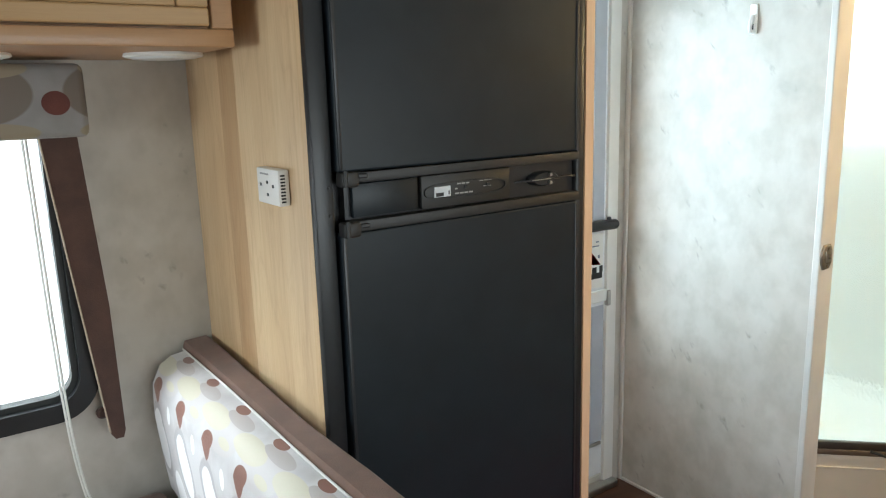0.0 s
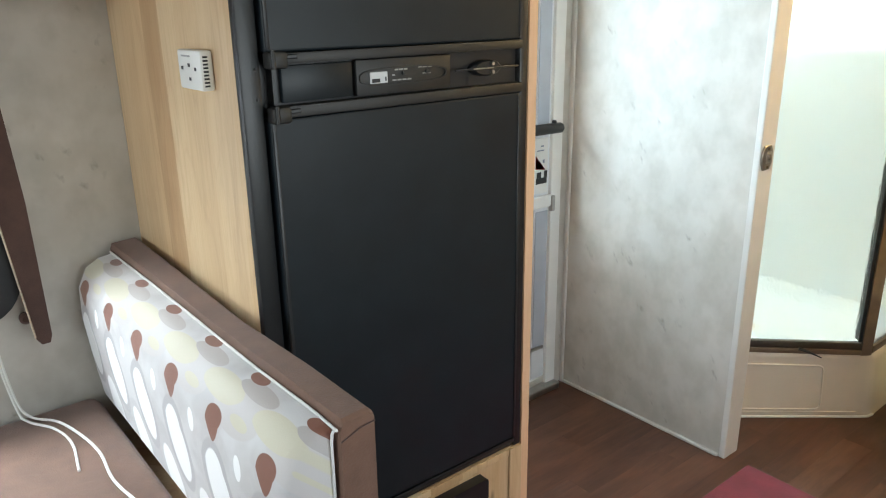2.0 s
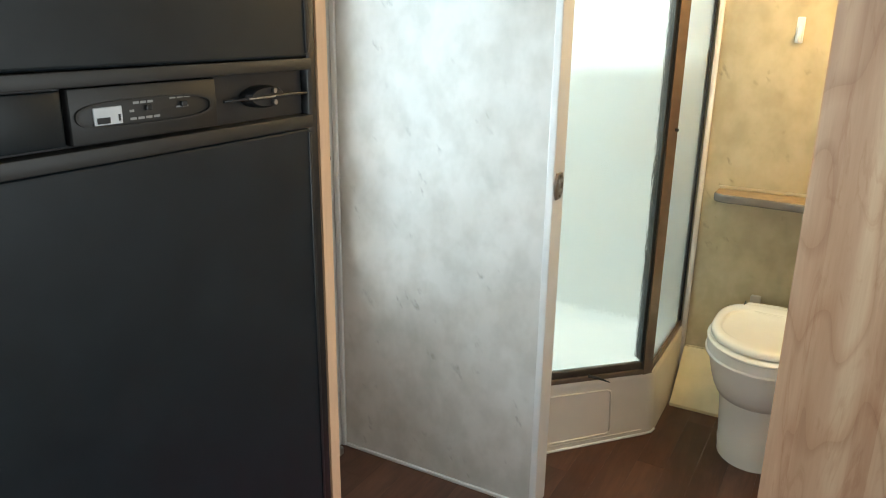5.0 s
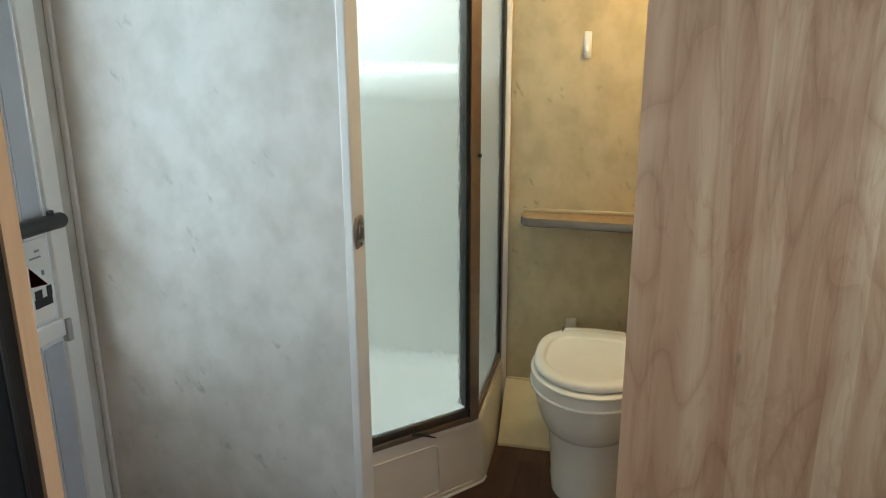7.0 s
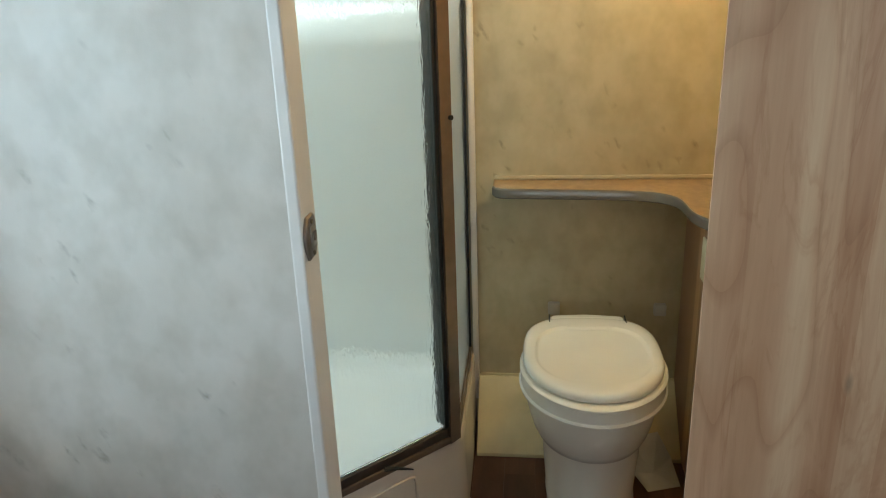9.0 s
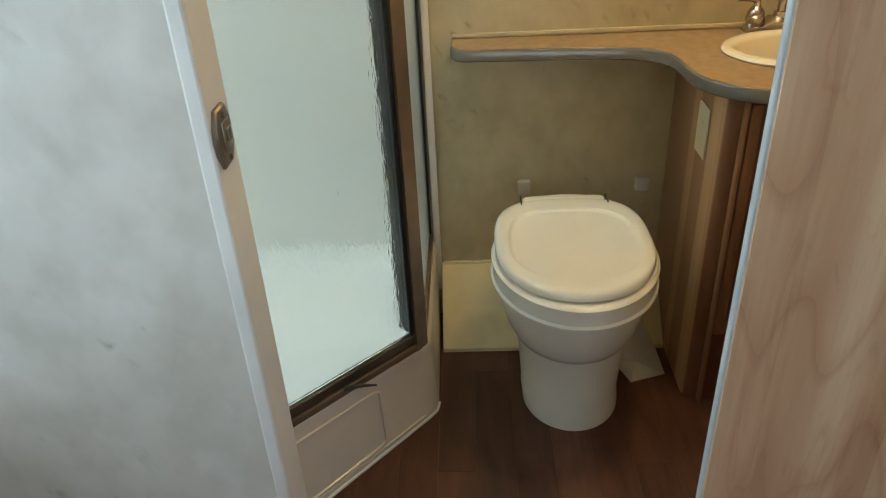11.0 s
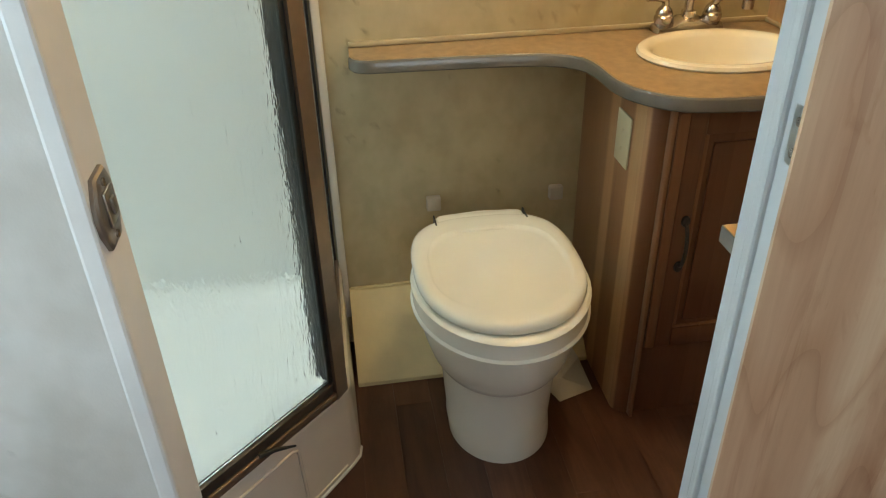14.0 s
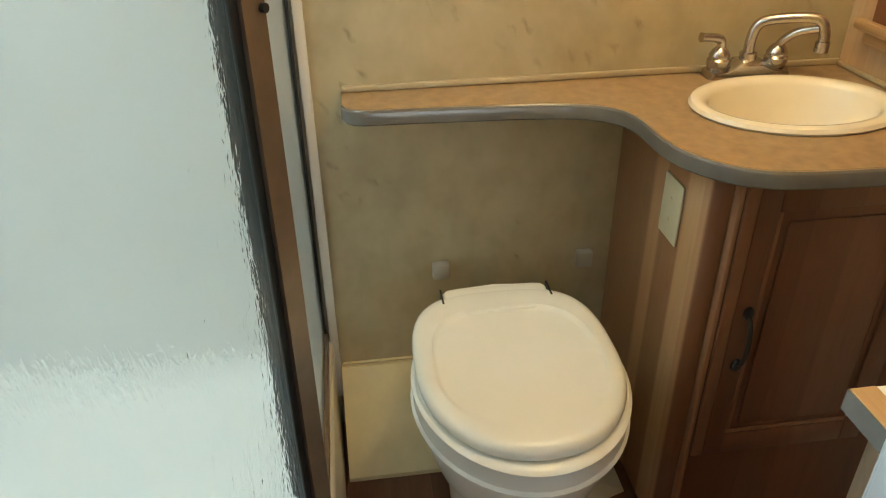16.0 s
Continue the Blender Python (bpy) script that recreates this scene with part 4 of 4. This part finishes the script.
    # 45 degree door and side glass
    d = Vector((-1, 1, 0)).normalized()
    a = Vector((3.068, 2.172, 0))
    n = Vector((-1, -1, 0)).normalized()

    def slab(s0, s1, o0, o1, z0, z1, bevel=0.0):
        p = [a + d * s0 + n * o0, a + d * s1 + n * o0, a + d * s1 + n * o1, a + d * s0 + n * o1]
        bm = fresh()
        prism(bm, [(q.x, q.y) for q in p], z0, z1)
        if bevel:
            bmesh.ops.bevel(bm, geom=bm.edges[:], offset=bevel, segments=2, profile=0.5, affect="EDGES")
        return bm

    L = 0.590
    part("sill", slab(-0.004, L, -0.018, 0.016, 0.2725, 0.292, 0.003), M_BRONZE, sh, "bronze sill on the pan", True)
    dr = part("glass_door", slab(0.0105, L - 0.02, -0.003, 0.003, 0.3215, 1.86), M_GLASS, sh, "obscure rain glass door")
    part("bottom_rail", slab(0.012, L - 0.01, -0.010, 0.012, 0.2925, 0.319, 0.003), M_RAIL, dr, "dark bottom rail", True)
    part("gasket", slab(0.0095, 0.022, 0.0035, 0.011, 0.3215, 1.87, 0.002), M_DARK_GASKET, dr, "dark gasket strip", True)
    part("rear_seal", slab(0.0095, 0.0155, -0.040, -0.0035, 0.3215, 1.87, 0.001), M_DARK_GASKET, dr, "dark seal fin behind the glass", True)
    part("top_rail", slab(0.035, L - 0.01, -0.010, 0.012, 1.852, 1.88, 0.003), M_BRONZE, dr, "", True)
    part("drip_hook", tube(fresh(), [tuple(a + d * 0.225 + n * 0.012 + Vector((0, 0, 0.292))), tuple(a + d * 0.19 + n * 0.020 + Vector((0, 0, 0.283))), tuple(a + d * 0.15 + n * 0.034 + Vector((0, 0, 0.268)))], [0.007, 0.005, 0.002], 8), M_DARK_GASKET, dr, "dark end of the drip strip", True)
    bm = fresh()
    pts = [a + d * 0.009 + n * 0.018, a + d * 0.009 - n * 0.018, Vector((3.088, 2.172, 0)), Vector((3.100, 2.150, 0)), Vector((3.082, 2.143, 0))]
    prism(bm, [(q.x, q.y) for q in pts], 0.2725, 1.90)
    post = part("post", bm, M_BRONZE, sh, "bronze corner post")
    part("magnet_button", tube(fresh(), [(3.0745, 2.1465, 1.152), (3.071, 2.141, 1.152)], 0.006, 10), M_DARK_GASKET, post, "dark round catch", True)
    sg = part("side_glass", boxed(3.098, 3.566, 2.156, 2.162, 0.300, 1.86), M_GLASS_SIDE, sh, "narrow fixed rain glass panel")
    part("side_sill", boxed(3.101, 3.569, 2.146, 2.172, 0.2725, 0.302, 0.003), M_BRONZE, sh, "", True)
    part("wall_channel", boxed(3.563, 3.574, 2.150, 2.168, 0.3025, 1.90, 0.002), M_DARK_GASKET, sh, "dark channel at the wall", True)
    part("header", boxed(3.101, 3.552, 2.144, 2.172, 1.865, 1.90, 0.003), M_BRONZE, sh, "", True)
    part("flange", boxed(3.572, 3.5866, 2.124, 2.1455, 0.10, 1.95, 0.004), M_TUB, sh, "cream flange against the wall", True)


build_shower()


# ---- toilet ----
def build_toilet():
    t = thing("toilet", (3.2, 1.785, 0.0), "bone-coloured camper toilet with closed lid", "toilet")
    cy = 1.782
    L = [egg(3.20, cy - 0.004, 0.146, 0.16, 0.126, 0.0, 56), egg(3.20, cy - 0.004, 0.146, 0.16, 0.126, 0.012, 56), egg(3.20, cy, 0.147, 0.17, 0.127, 0.05, 56), egg(3.20, cy, 0.145, 0.19, 0.125, 0.058, 56),
         egg(3.20, cy, 0.152, 0.20, 0.132, 0.15, 56), egg(3.198, cy, 0.156, 0.20, 0.136, 0.205, 56), egg(3.196, cy + 0.002, 0.160, 0.205, 0.138, 0.232, 56), egg(3.196, cy + 0.002, 0.161, 0.205, 0.139, 0.240, 56), egg(3.194, cy + 0.003, 0.176, 0.206, 0.147, 0.248, 56), egg(3.192, cy + 0.004, 0.198, 0.21, 0.160, 0.280, 56), egg(3.19, cy + 0.005, 0.213, 0.215, 0.171, 0.320, 56), egg(3.19, cy + 0.006, 0.221, 0.22, 0.178, 0.355, 56), egg(3.19, cy + 0.008, 0.227, 0.225, 0.182, 0.396, 56)]
    part("pedestal", rings(fresh(), L), M_BONE, t, "", True)
    c = cy + 0.003
    part("bowl_rim", rings(fresh(), [egg(3.19, c, 0.228, 0.225, 0.183, 0.3965, 56), egg(3.19, c, 0.245, 0.23, 0.200, 0.3985, 56), egg(3.19, c, 0.246, 0.23, 0.201, 0.404, 56), egg(3.19, c, 0.240, 0.23, 0.196, 0.409, 56), egg(3.19, c, 0.239, 0.23, 0.195, 0.440, 56)]), M_BONE, t, "", True)
    part("seat_ring", rings(fresh(), [egg(3.19, c, 0.238, 0.225, 0.194, 0.4405, 56), egg(3.19, c, 0.245, 0.228, 0.199, 0.4445, 56), egg(3.19, c, 0.245, 0.228, 0.199, 0.450, 56), egg(3.19, c, 0.238, 0.225, 0.193, 0.4555, 56), egg(3.19, c, 0.222, 0.215, 0.180, 0.4558, 56)]), M_BONE, t, "", True)

    def lid_ring(s, z, dx=0.0, sink=0.0):
        pts = [(3.205 + (p[0] - 3.205) * s + dx * min(1.0, max(0.0, (p[0] - 3.0) / 0.2)), c + (p[1] - c) * s) for p in egg(3.205, c, 0.238, 0.226, 0.190, 0, 56, 2.15, 3.2)]
        return [(x, y, z - sink * min(1.0, max(0.0, (x - 3.02) / 0.22))) for x, y in pts]

    part("lid", rings(fresh(), [lid_ring(0.965, 0.4575), lid_ring(0.995, 0.461), lid_ring(1.0, 0.468), lid_ring(0.985, 0.477), lid_ring(0.95, 0.4825), lid_ring(0.90, 0.4845), lid_ring(0.85, 0.485, -0.012),
         lid_ring(0.82, 0.485, -0.028, 0.0015), lid_ring(0.80, 0.485, -0.029, 0.0075), lid_ring(0.77, 0.485, -0.030, 0.0095), lid_ring(0.3, 0.485, -0.030, 0.009)]), M_BONE, t, "", True)
    cover = prism(fresh(), [(3.352, c - 0.108), (3.352, c + 0.108), (3.425, c + 0.110), (3.436, c + 0.102), (3.440, c + 0.085), (3.442, c), (3.440, c - 0.085), (3.436, c - 0.102), (3.425, c - 0.110)], 0.425, 0.4832, 0.007, 3)
    part("hinge_cover", cover, M_BONE, t, "", True)
    for s in (-1, 1):
        part("hinge_slot", boxed(3.384, 3.4335, c + s * 0.1125 - 0.0018, c + s * 0.1125 + 0.0018, 0.45, 0.4862), M_DARK_GASKET, t)
    part("flush_housing", boxed(3.33, 3.468, c - 0.15, c + 0.15, 0.30, 0.424, 0.03, 3), M_BONE, t, "", True)
    part("foot_pipe", boxed(3.30, 3.384, cy - 0.09, cy + 0.09, 0.0, 0.24, 0.02), M_BONE, t, "", True)


build_toilet()

step = thing("floor_box", (3.48, 1.85, 0.0), "pale yellow sloping floor board behind the toilet", "board")
prof = [(3.386, 0.0), (3.386, 0.012), (3.572, 0.189), (3.5865, 0.191), (3.5865, 0.0)]
part("board", rings(fresh(), [[(x, y, z) for x, z in prof] for y in (1.481, 2.124)]), M_STEP, step)
part("caulk", boxed(3.577, 3.5866, 1.56, 2.120, 0.1915, 0.196, 0.002), M_STEP, step, "pale caulk line")
bm = fresh()
pp = [(3.232, 1.604, 0.004), (3.262, 1.505, 0.006), (3.345, 1.522, 0.05), (3.383, 1.56, 0.115), (3.378, 1.65, 0.09), (3.30, 1.64, 0.02)]
mid = bm.verts.new((3.30, 1.58, 0.022))
vs = [bm.verts.new(q) for q in pp]
for i in range(len(vs)):
    bm.faces.new((mid, vs[i], vs[(i + 1) % len(vs)]))
bmesh.ops.solidify(bm, geom=bm.faces[:], thickness=0.0008)
tagged(part("paper_sheet", bm, plain("white_paper", (0.62, 0.60, 0.55), 0.7)), "crumpled white paper sheet on the floor behind the toilet", "paper")


# ---- vanity ----
def build_vanity():
    v = thing("vanity_cabinet", (3.38, 1.25, 0.0), "hickory vanity cabinet with one dark panelled door", "cabinet")
    corner = [(3.170 + 0.034 - 0.034 * math.cos(k * math.pi / 12), 1.479 - 0.034 + 0.034 * math.sin(k * math.pi / 12)) for k in range(7)]
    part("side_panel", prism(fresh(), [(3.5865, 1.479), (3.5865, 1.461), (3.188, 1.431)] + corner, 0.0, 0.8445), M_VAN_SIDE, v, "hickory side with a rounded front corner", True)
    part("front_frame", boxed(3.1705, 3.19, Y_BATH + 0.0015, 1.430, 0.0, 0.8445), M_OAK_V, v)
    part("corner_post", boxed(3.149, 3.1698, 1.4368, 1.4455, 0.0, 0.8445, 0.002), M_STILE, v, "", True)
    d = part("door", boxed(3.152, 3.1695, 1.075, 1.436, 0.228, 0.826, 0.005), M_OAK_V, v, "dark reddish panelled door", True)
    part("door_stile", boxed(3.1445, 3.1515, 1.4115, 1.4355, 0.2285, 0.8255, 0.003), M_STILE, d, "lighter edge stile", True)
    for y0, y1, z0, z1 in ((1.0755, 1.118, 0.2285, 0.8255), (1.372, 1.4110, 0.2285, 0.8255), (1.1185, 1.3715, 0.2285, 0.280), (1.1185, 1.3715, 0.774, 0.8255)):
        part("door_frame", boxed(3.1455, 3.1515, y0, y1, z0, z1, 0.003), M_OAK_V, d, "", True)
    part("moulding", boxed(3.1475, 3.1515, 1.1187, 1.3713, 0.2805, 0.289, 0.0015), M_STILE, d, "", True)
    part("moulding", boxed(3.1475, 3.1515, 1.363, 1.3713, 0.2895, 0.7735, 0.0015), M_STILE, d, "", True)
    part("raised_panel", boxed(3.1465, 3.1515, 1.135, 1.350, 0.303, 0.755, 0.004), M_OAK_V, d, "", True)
    hd = part("handle", tube(fresh(), curve_pts([(3.1435, 1.387, 0.575), (3.128, 1.387, 0.560), (3.120, 1.387, 0.520), (3.126, 1.387, 0.478), (3.1435, 1.387, 0.462)], 6), [0.004] + [0.0045] * 23 + [0.004], 8), M_BAND, d, "dark bronze pull", True)
    for z in (0.577, 0.460):
        part("handle_foot", rings(fresh(), [[(x, 1.387 + 0.010 * s * math.cos(k * math.pi / 8), z + 0.014 * s * math.sin(k * math.pi / 8)) for k in range(16)] for x, s in ((3.1436, 1.0), (3.1385, 0.9), (3.136, 0.5))]), M_BAND, hd, "", True)
    sw = thing("outlet_plate", (3.306, 1.49, 0.65), "blank ivory outlet plate on the vanity side", "outlet plate")
    part("plate", boxed(3.266, 3.344, 1.4793, 1.4845, 0.648, 0.770, 0.003), M_PLATE, sw, "", True)
    for z in (0.688, 0.730):
        part("screw", tube(fresh(), [(3.305, 1.484, z), (3.305, 1.4857, z)], 0.003, 8), M_PLATE, sw)
    # countertop
    edge = curve_pts([(3.474, 2.030, 0), (3.468, 1.90, 0), (3.455, 1.72, 0), (3.438, 1.625, 0), (3.400, 1.566, 0), (3.340, 1.545, 0), (3.240, 1.538, 0), (3.170, 1.508, 0), (3.120, 1.455, 0), (3.098, 1.38, 0), (3.090, 1.26, 0), (3.088, 1.12, 0), (3.088, 1.022, 0)], 6)
    pts = [(3.5862, 2.068), (3.512, 2.068), (3.490, 2.060), (3.479, 2.046)] + [(p.x, p.y) for p in edge] + [(3.5862, 1.022)]
    hole = [(3.362 + 0.118 * math.cos(k * math.pi / 24), 1.250 + 0.160 * math.sin(k * math.pi / 24)) for k in range(48)]
    ct = thing("countertop", (3.4, 1.5, 0.8455), "tan laminate countertop with grey edge, narrowing to a shelf", "countertop")

    def slab_with_hole(outline, ring, z0, z1):
        bm = fresh()
        rows = {}
        for z in (z0, z1):
            rows[z] = ([bm.verts.new((x, y, z)) for x, y in outline], [bm.verts.new((x, y, z)) for x, y in ring])
            es = []
            for lp in rows[z]:
                for i in range(len(lp)):
                    es.append(bm.edges.new((lp[i], lp[(i + 1) % len(lp)])))
            bmesh.ops.triangle_fill(bm, edges=es, use_beauty=True)
        for j in (0, 1):
            a, b = rows[z0][j], rows[z1][j]
            for i in range(len(a)):
                bm.faces.new((a[i], a[(i + 1) % len(a)], b[(i + 1) % len(b)], b[i]))
        return bm

    part("top", slab_with_hole(pts, hole, 0.8465, 0.872), M_COUNTER, ct)
    # grey edge band, slightly proud
    run = [Vector((p[0], p[1], 0)) for p in pts[1:-1]]
    bm = fresh()
    prof = [(0.000, 0.8405), (0.0035, 0.844), (0.0035, 0.866), (0.001, 0.8705), (-0.003, 0.8722), (-0.003, 0.8405)]
    rows = []
    for i, p in enumerate(run):
        dd = (run[min(i + 1, len(run) - 1)] - run[max(i - 1, 0)]).normalized()
        nn = Vector((dd.y, -dd.x, 0))
        if i > 8 and nn.x > 0 and abs(dd.y) > 0.5:
            nn = -nn
        rows.append((p, nn))
    ref = Vector((-1, 0.2, 0))
    rows = [(p, (nn if nn.dot(ref) > 0 or abs(nn.x) < 0.35 and nn.y > 0 else -nn)) for p, nn in rows]
    loops = [[p + nn * o + Vector((0, 0, z)) for o, z in prof] for p, nn in rows]
    rings(bm, loops)
    part("edge_band", bm, M_COUNTER_EDGE, ct, "grey laminate edge band", True)
    part("back_strip", boxed(3.576, 3.5864, 1.022, 2.066, 0.8725, 0.885, 0.003), M_BACK_STRIP, ct, "", True)
    part("back_strip", boxed(3.10, 3.5755, 1.0215, 1.032, 0.8725, 0.882, 0.003), M_BACK_STRIP, ct, "", True)
    sk = thing("sink", (3.362, 1.250, 0.872), "ivory oval drop-in sink", "sink")
    el = lambda a, b, z, dx=0.0: [(3.362 + dx + a * math.cos(k * math.pi / 28), 1.250 + b * math.sin(k * math.pi / 28), z) for k in range(56)]
    part("basin", rings(fresh(), [el(0.145, 0.188, 0.8722), el(0.149, 0.192, 0.877), el(0.145, 0.188, 0.8835), el(0.135, 0.178, 0.8865), el(0.120, 0.163, 0.8825), el(0.113, 0.156, 0.874), el(0.106, 0.148, 0.84), el(0.092, 0.13, 0.80), el(0.06, 0.085, 0.765), el(0.022, 0.022, 0.755)], False), M_SINK, sk, "", True)
    part("drain", rings(fresh(), [el(0.021, 0.021, 0.7552), el(0.018, 0.018, 0.758), el(0.008, 0.008, 0.756)]), M_CHROME, sk, "", True)
    # faucet
    fx, fy = 3.548, 1.250
    f = thing("faucet", (fx, fy, 0.872), "brushed nickel two-handle bathroom faucet", "faucet")
    bm = fresh()
    prof = [(-0.088, 0.0), (-0.084, 0.016), (-0.050, 0.018), (-0.024, 0.034), (0.024, 0.034), (0.050, 0.018), (0.084, 0.016), (0.088, 0.0)]
    rings(bm, [[(fx - 0.026 + i, fy + y * (0.94 if i in (0, 0.052) else 1), 0.8725 + z * (0.72 if i in (0, 0.052) else 1)) for y, z in prof] for i in (0.0, 0.012, 0.040, 0.052)])
    part("base", bm, M_CHROME, f, "", True)
    for s in (1, -1):
        y = fy + s * 0.061
        bell = [[(fx + r * math.cos(k * math.pi / 10), y + r * math.sin(k * math.pi / 10), z) for k in range(20)] for r, z in ((0.020, 0.888), (0.0235, 0.898), (0.0235, 0.907), (0.020, 0.911), (0.021, 0.916), (0.016, 0.926), (0.010, 0.932))]
        hb = part("handle", rings(fresh(), bell), M_CHROME, f, "", True)
        part("lever", tube(fresh(), curve_pts([(fx, y, 0.926), (fx - 0.002, y + 0.002, 0.944), (fx - 0.006, y + 0.016, 0.952), (fx - 0.010, y + 0.050, 0.956)] if s > 0 else [(fx, y, 0.926), (fx - 0.008, y - 0.006, 0.942), (fx - 0.026, y - 0.022, 0.962), (fx - 0.055, y - 0.055, 0.974)], 6), [0.012] + [0.009] * 12 + [0.0085] * 5 + [0.010], 10), M_CHROME, hb, "", True)
    part("spout", tube(fresh(), curve_pts([(fx, fy, 0.895), (fx, fy, 0.945), (fx - 0.004, fy - 0.008, 0.974), (fx - 0.016, fy - 0.032, 0.986), (fx - 0.046, fy - 0.088, 0.993), (fx - 0.057, fy - 0.108, 0.984), (fx - 0.060, fy - 0.115, 0.962), (fx - 0.060, fy - 0.115, 0.948)], 6), 0.0105, 14), M_CHROME, f, "", True)
    part("aerator", tube(fresh(), [(fx - 0.060, fy - 0.115, 0.950), (fx - 0.060, fy - 0.115, 0.930)], 0.0135, 14), M_CHROME, f, "", True)
    part("spout_collar", tube(fresh(), [(fx, fy, 0.900), (fx, fy, 0.918)], 0.017, 14), M_CHROME, f, "", True)


build_vanity()

# ---- small things ----
def wall_hook(m, label, group=""):
    """A white stick-on hook; built at the origin, facing -x."""
    h = thing("wall_hook", (0, 0, 0), label, "hook", group)
    part("backplate", boxed(-0.006, 0.0, -0.013, 0.013, -0.045, 0.045, 0.004, 3), M_WHITE, h, "", True)
    part("prong", tube(fresh(), curve_pts([(-0.005, 0, 0.01), (-0.016, 0, -0.008), (-0.021, 0, -0.024), (-0.017, 0, -0.036), (-0.010, 0, -0.036)], 5), [0.007] * 10 + [0.006] * 11, 8), M_WHITE, h, "", True)
    part("slot", boxed(-0.0075, -0.0062, -0.003, 0.003, -0.032, -0.014), M_DARK_GASKET, h)
    h.matrix_basis = m
    return h


hook = wall_hook(pose(XE - 0.0006, 1.863, 1.468), "white plastic hook stuck to the warm-tinted wall", "wall hooks")
copy_thing(hook, pose(XE - 0.0006, 1.655, 1.466))
wall_hook(pose(2.4845, 2.597, 1.755), "white plastic hook stuck to the marbled partition")

for y in (1.878, 1.543):
    b = thing("lid_bumper", (XE - 0.01, y, 0.44), "small grey square bumper on the wall behind the toilet", "bumper", "wall bumpers")
    part("block", boxed(XE - 0.024, XE - 0.0005, y - 0.019, y + 0.019, 0.424, 0.464, 0.005), plain("grey_rubber", (0.50, 0.46, 0.38), 0.6), b, "", True)

shelf = thing("wall_shelf", (2.55, 1.45, 0.85), "small wood-edged white shelf on the bathroom side of the partition", "shelf")
part("board", boxed(2.547, 2.632, 1.15, 1.5875, 0.858, 0.8815), M_WHITE, shelf)
part("edge", boxed(2.557, 2.632, 1.588, 1.6145, 0.858, 0.883, 0.001), M_OAK, shelf, "orange oak edge strip")
part("edge_face", boxed(2.557, 2.632, 1.6148, 1.6165, 0.858, 0.8825), M_COUNTER_EDGE, shelf, "grey facing")

mir = thing("wall_frame", (3.3, 1.05, 0.938), "reddish oak framed panel on the bathroom side wall", "frame")
part("moulding", boxed(2.95, 3.505, 1.021, 1.044, 0.938, 0.962, 0.006), M_OAK, mir, "", True)
part("moulding", boxed(2.94, 3.525, 1.021, 1.056, 0.9625, 0.985, 0.006), M_OAK, mir, "", True)
part("panel", boxed(2.97, 3.485, 1.021, 1.045, 0.9855, 1.60), M_OAK_V, mir)

bm = fresh()
box(bm, 1.62, 2.503, 1.15, 2.262, 0.0005, 0.009, 0.003)
rug = tagged(part("rug", bm, M_RUG), "plain maroon rug on the plank floor", "rug")

# ---- floor planks ----
ROW = 0.0955
y, row = YS - 0.02, 0
while y < YN + 0.02:
    x = XW - 0.1 - (row * 0.371) % 0.92
    while x < XE + 0.02:
        x0, x1 = max(x + 0.0003, XW - 0.02), min(x + 0.9197, XE + 0.03)
        if x1 > x0 + 0.02:
            part("plank", boxed(x0, x1, y + 0.00012, y + ROW - 0.00012, -0.0058, 0.0), M_FLOOR, floor)
        x += 0.92
    y += ROW
    row += 1
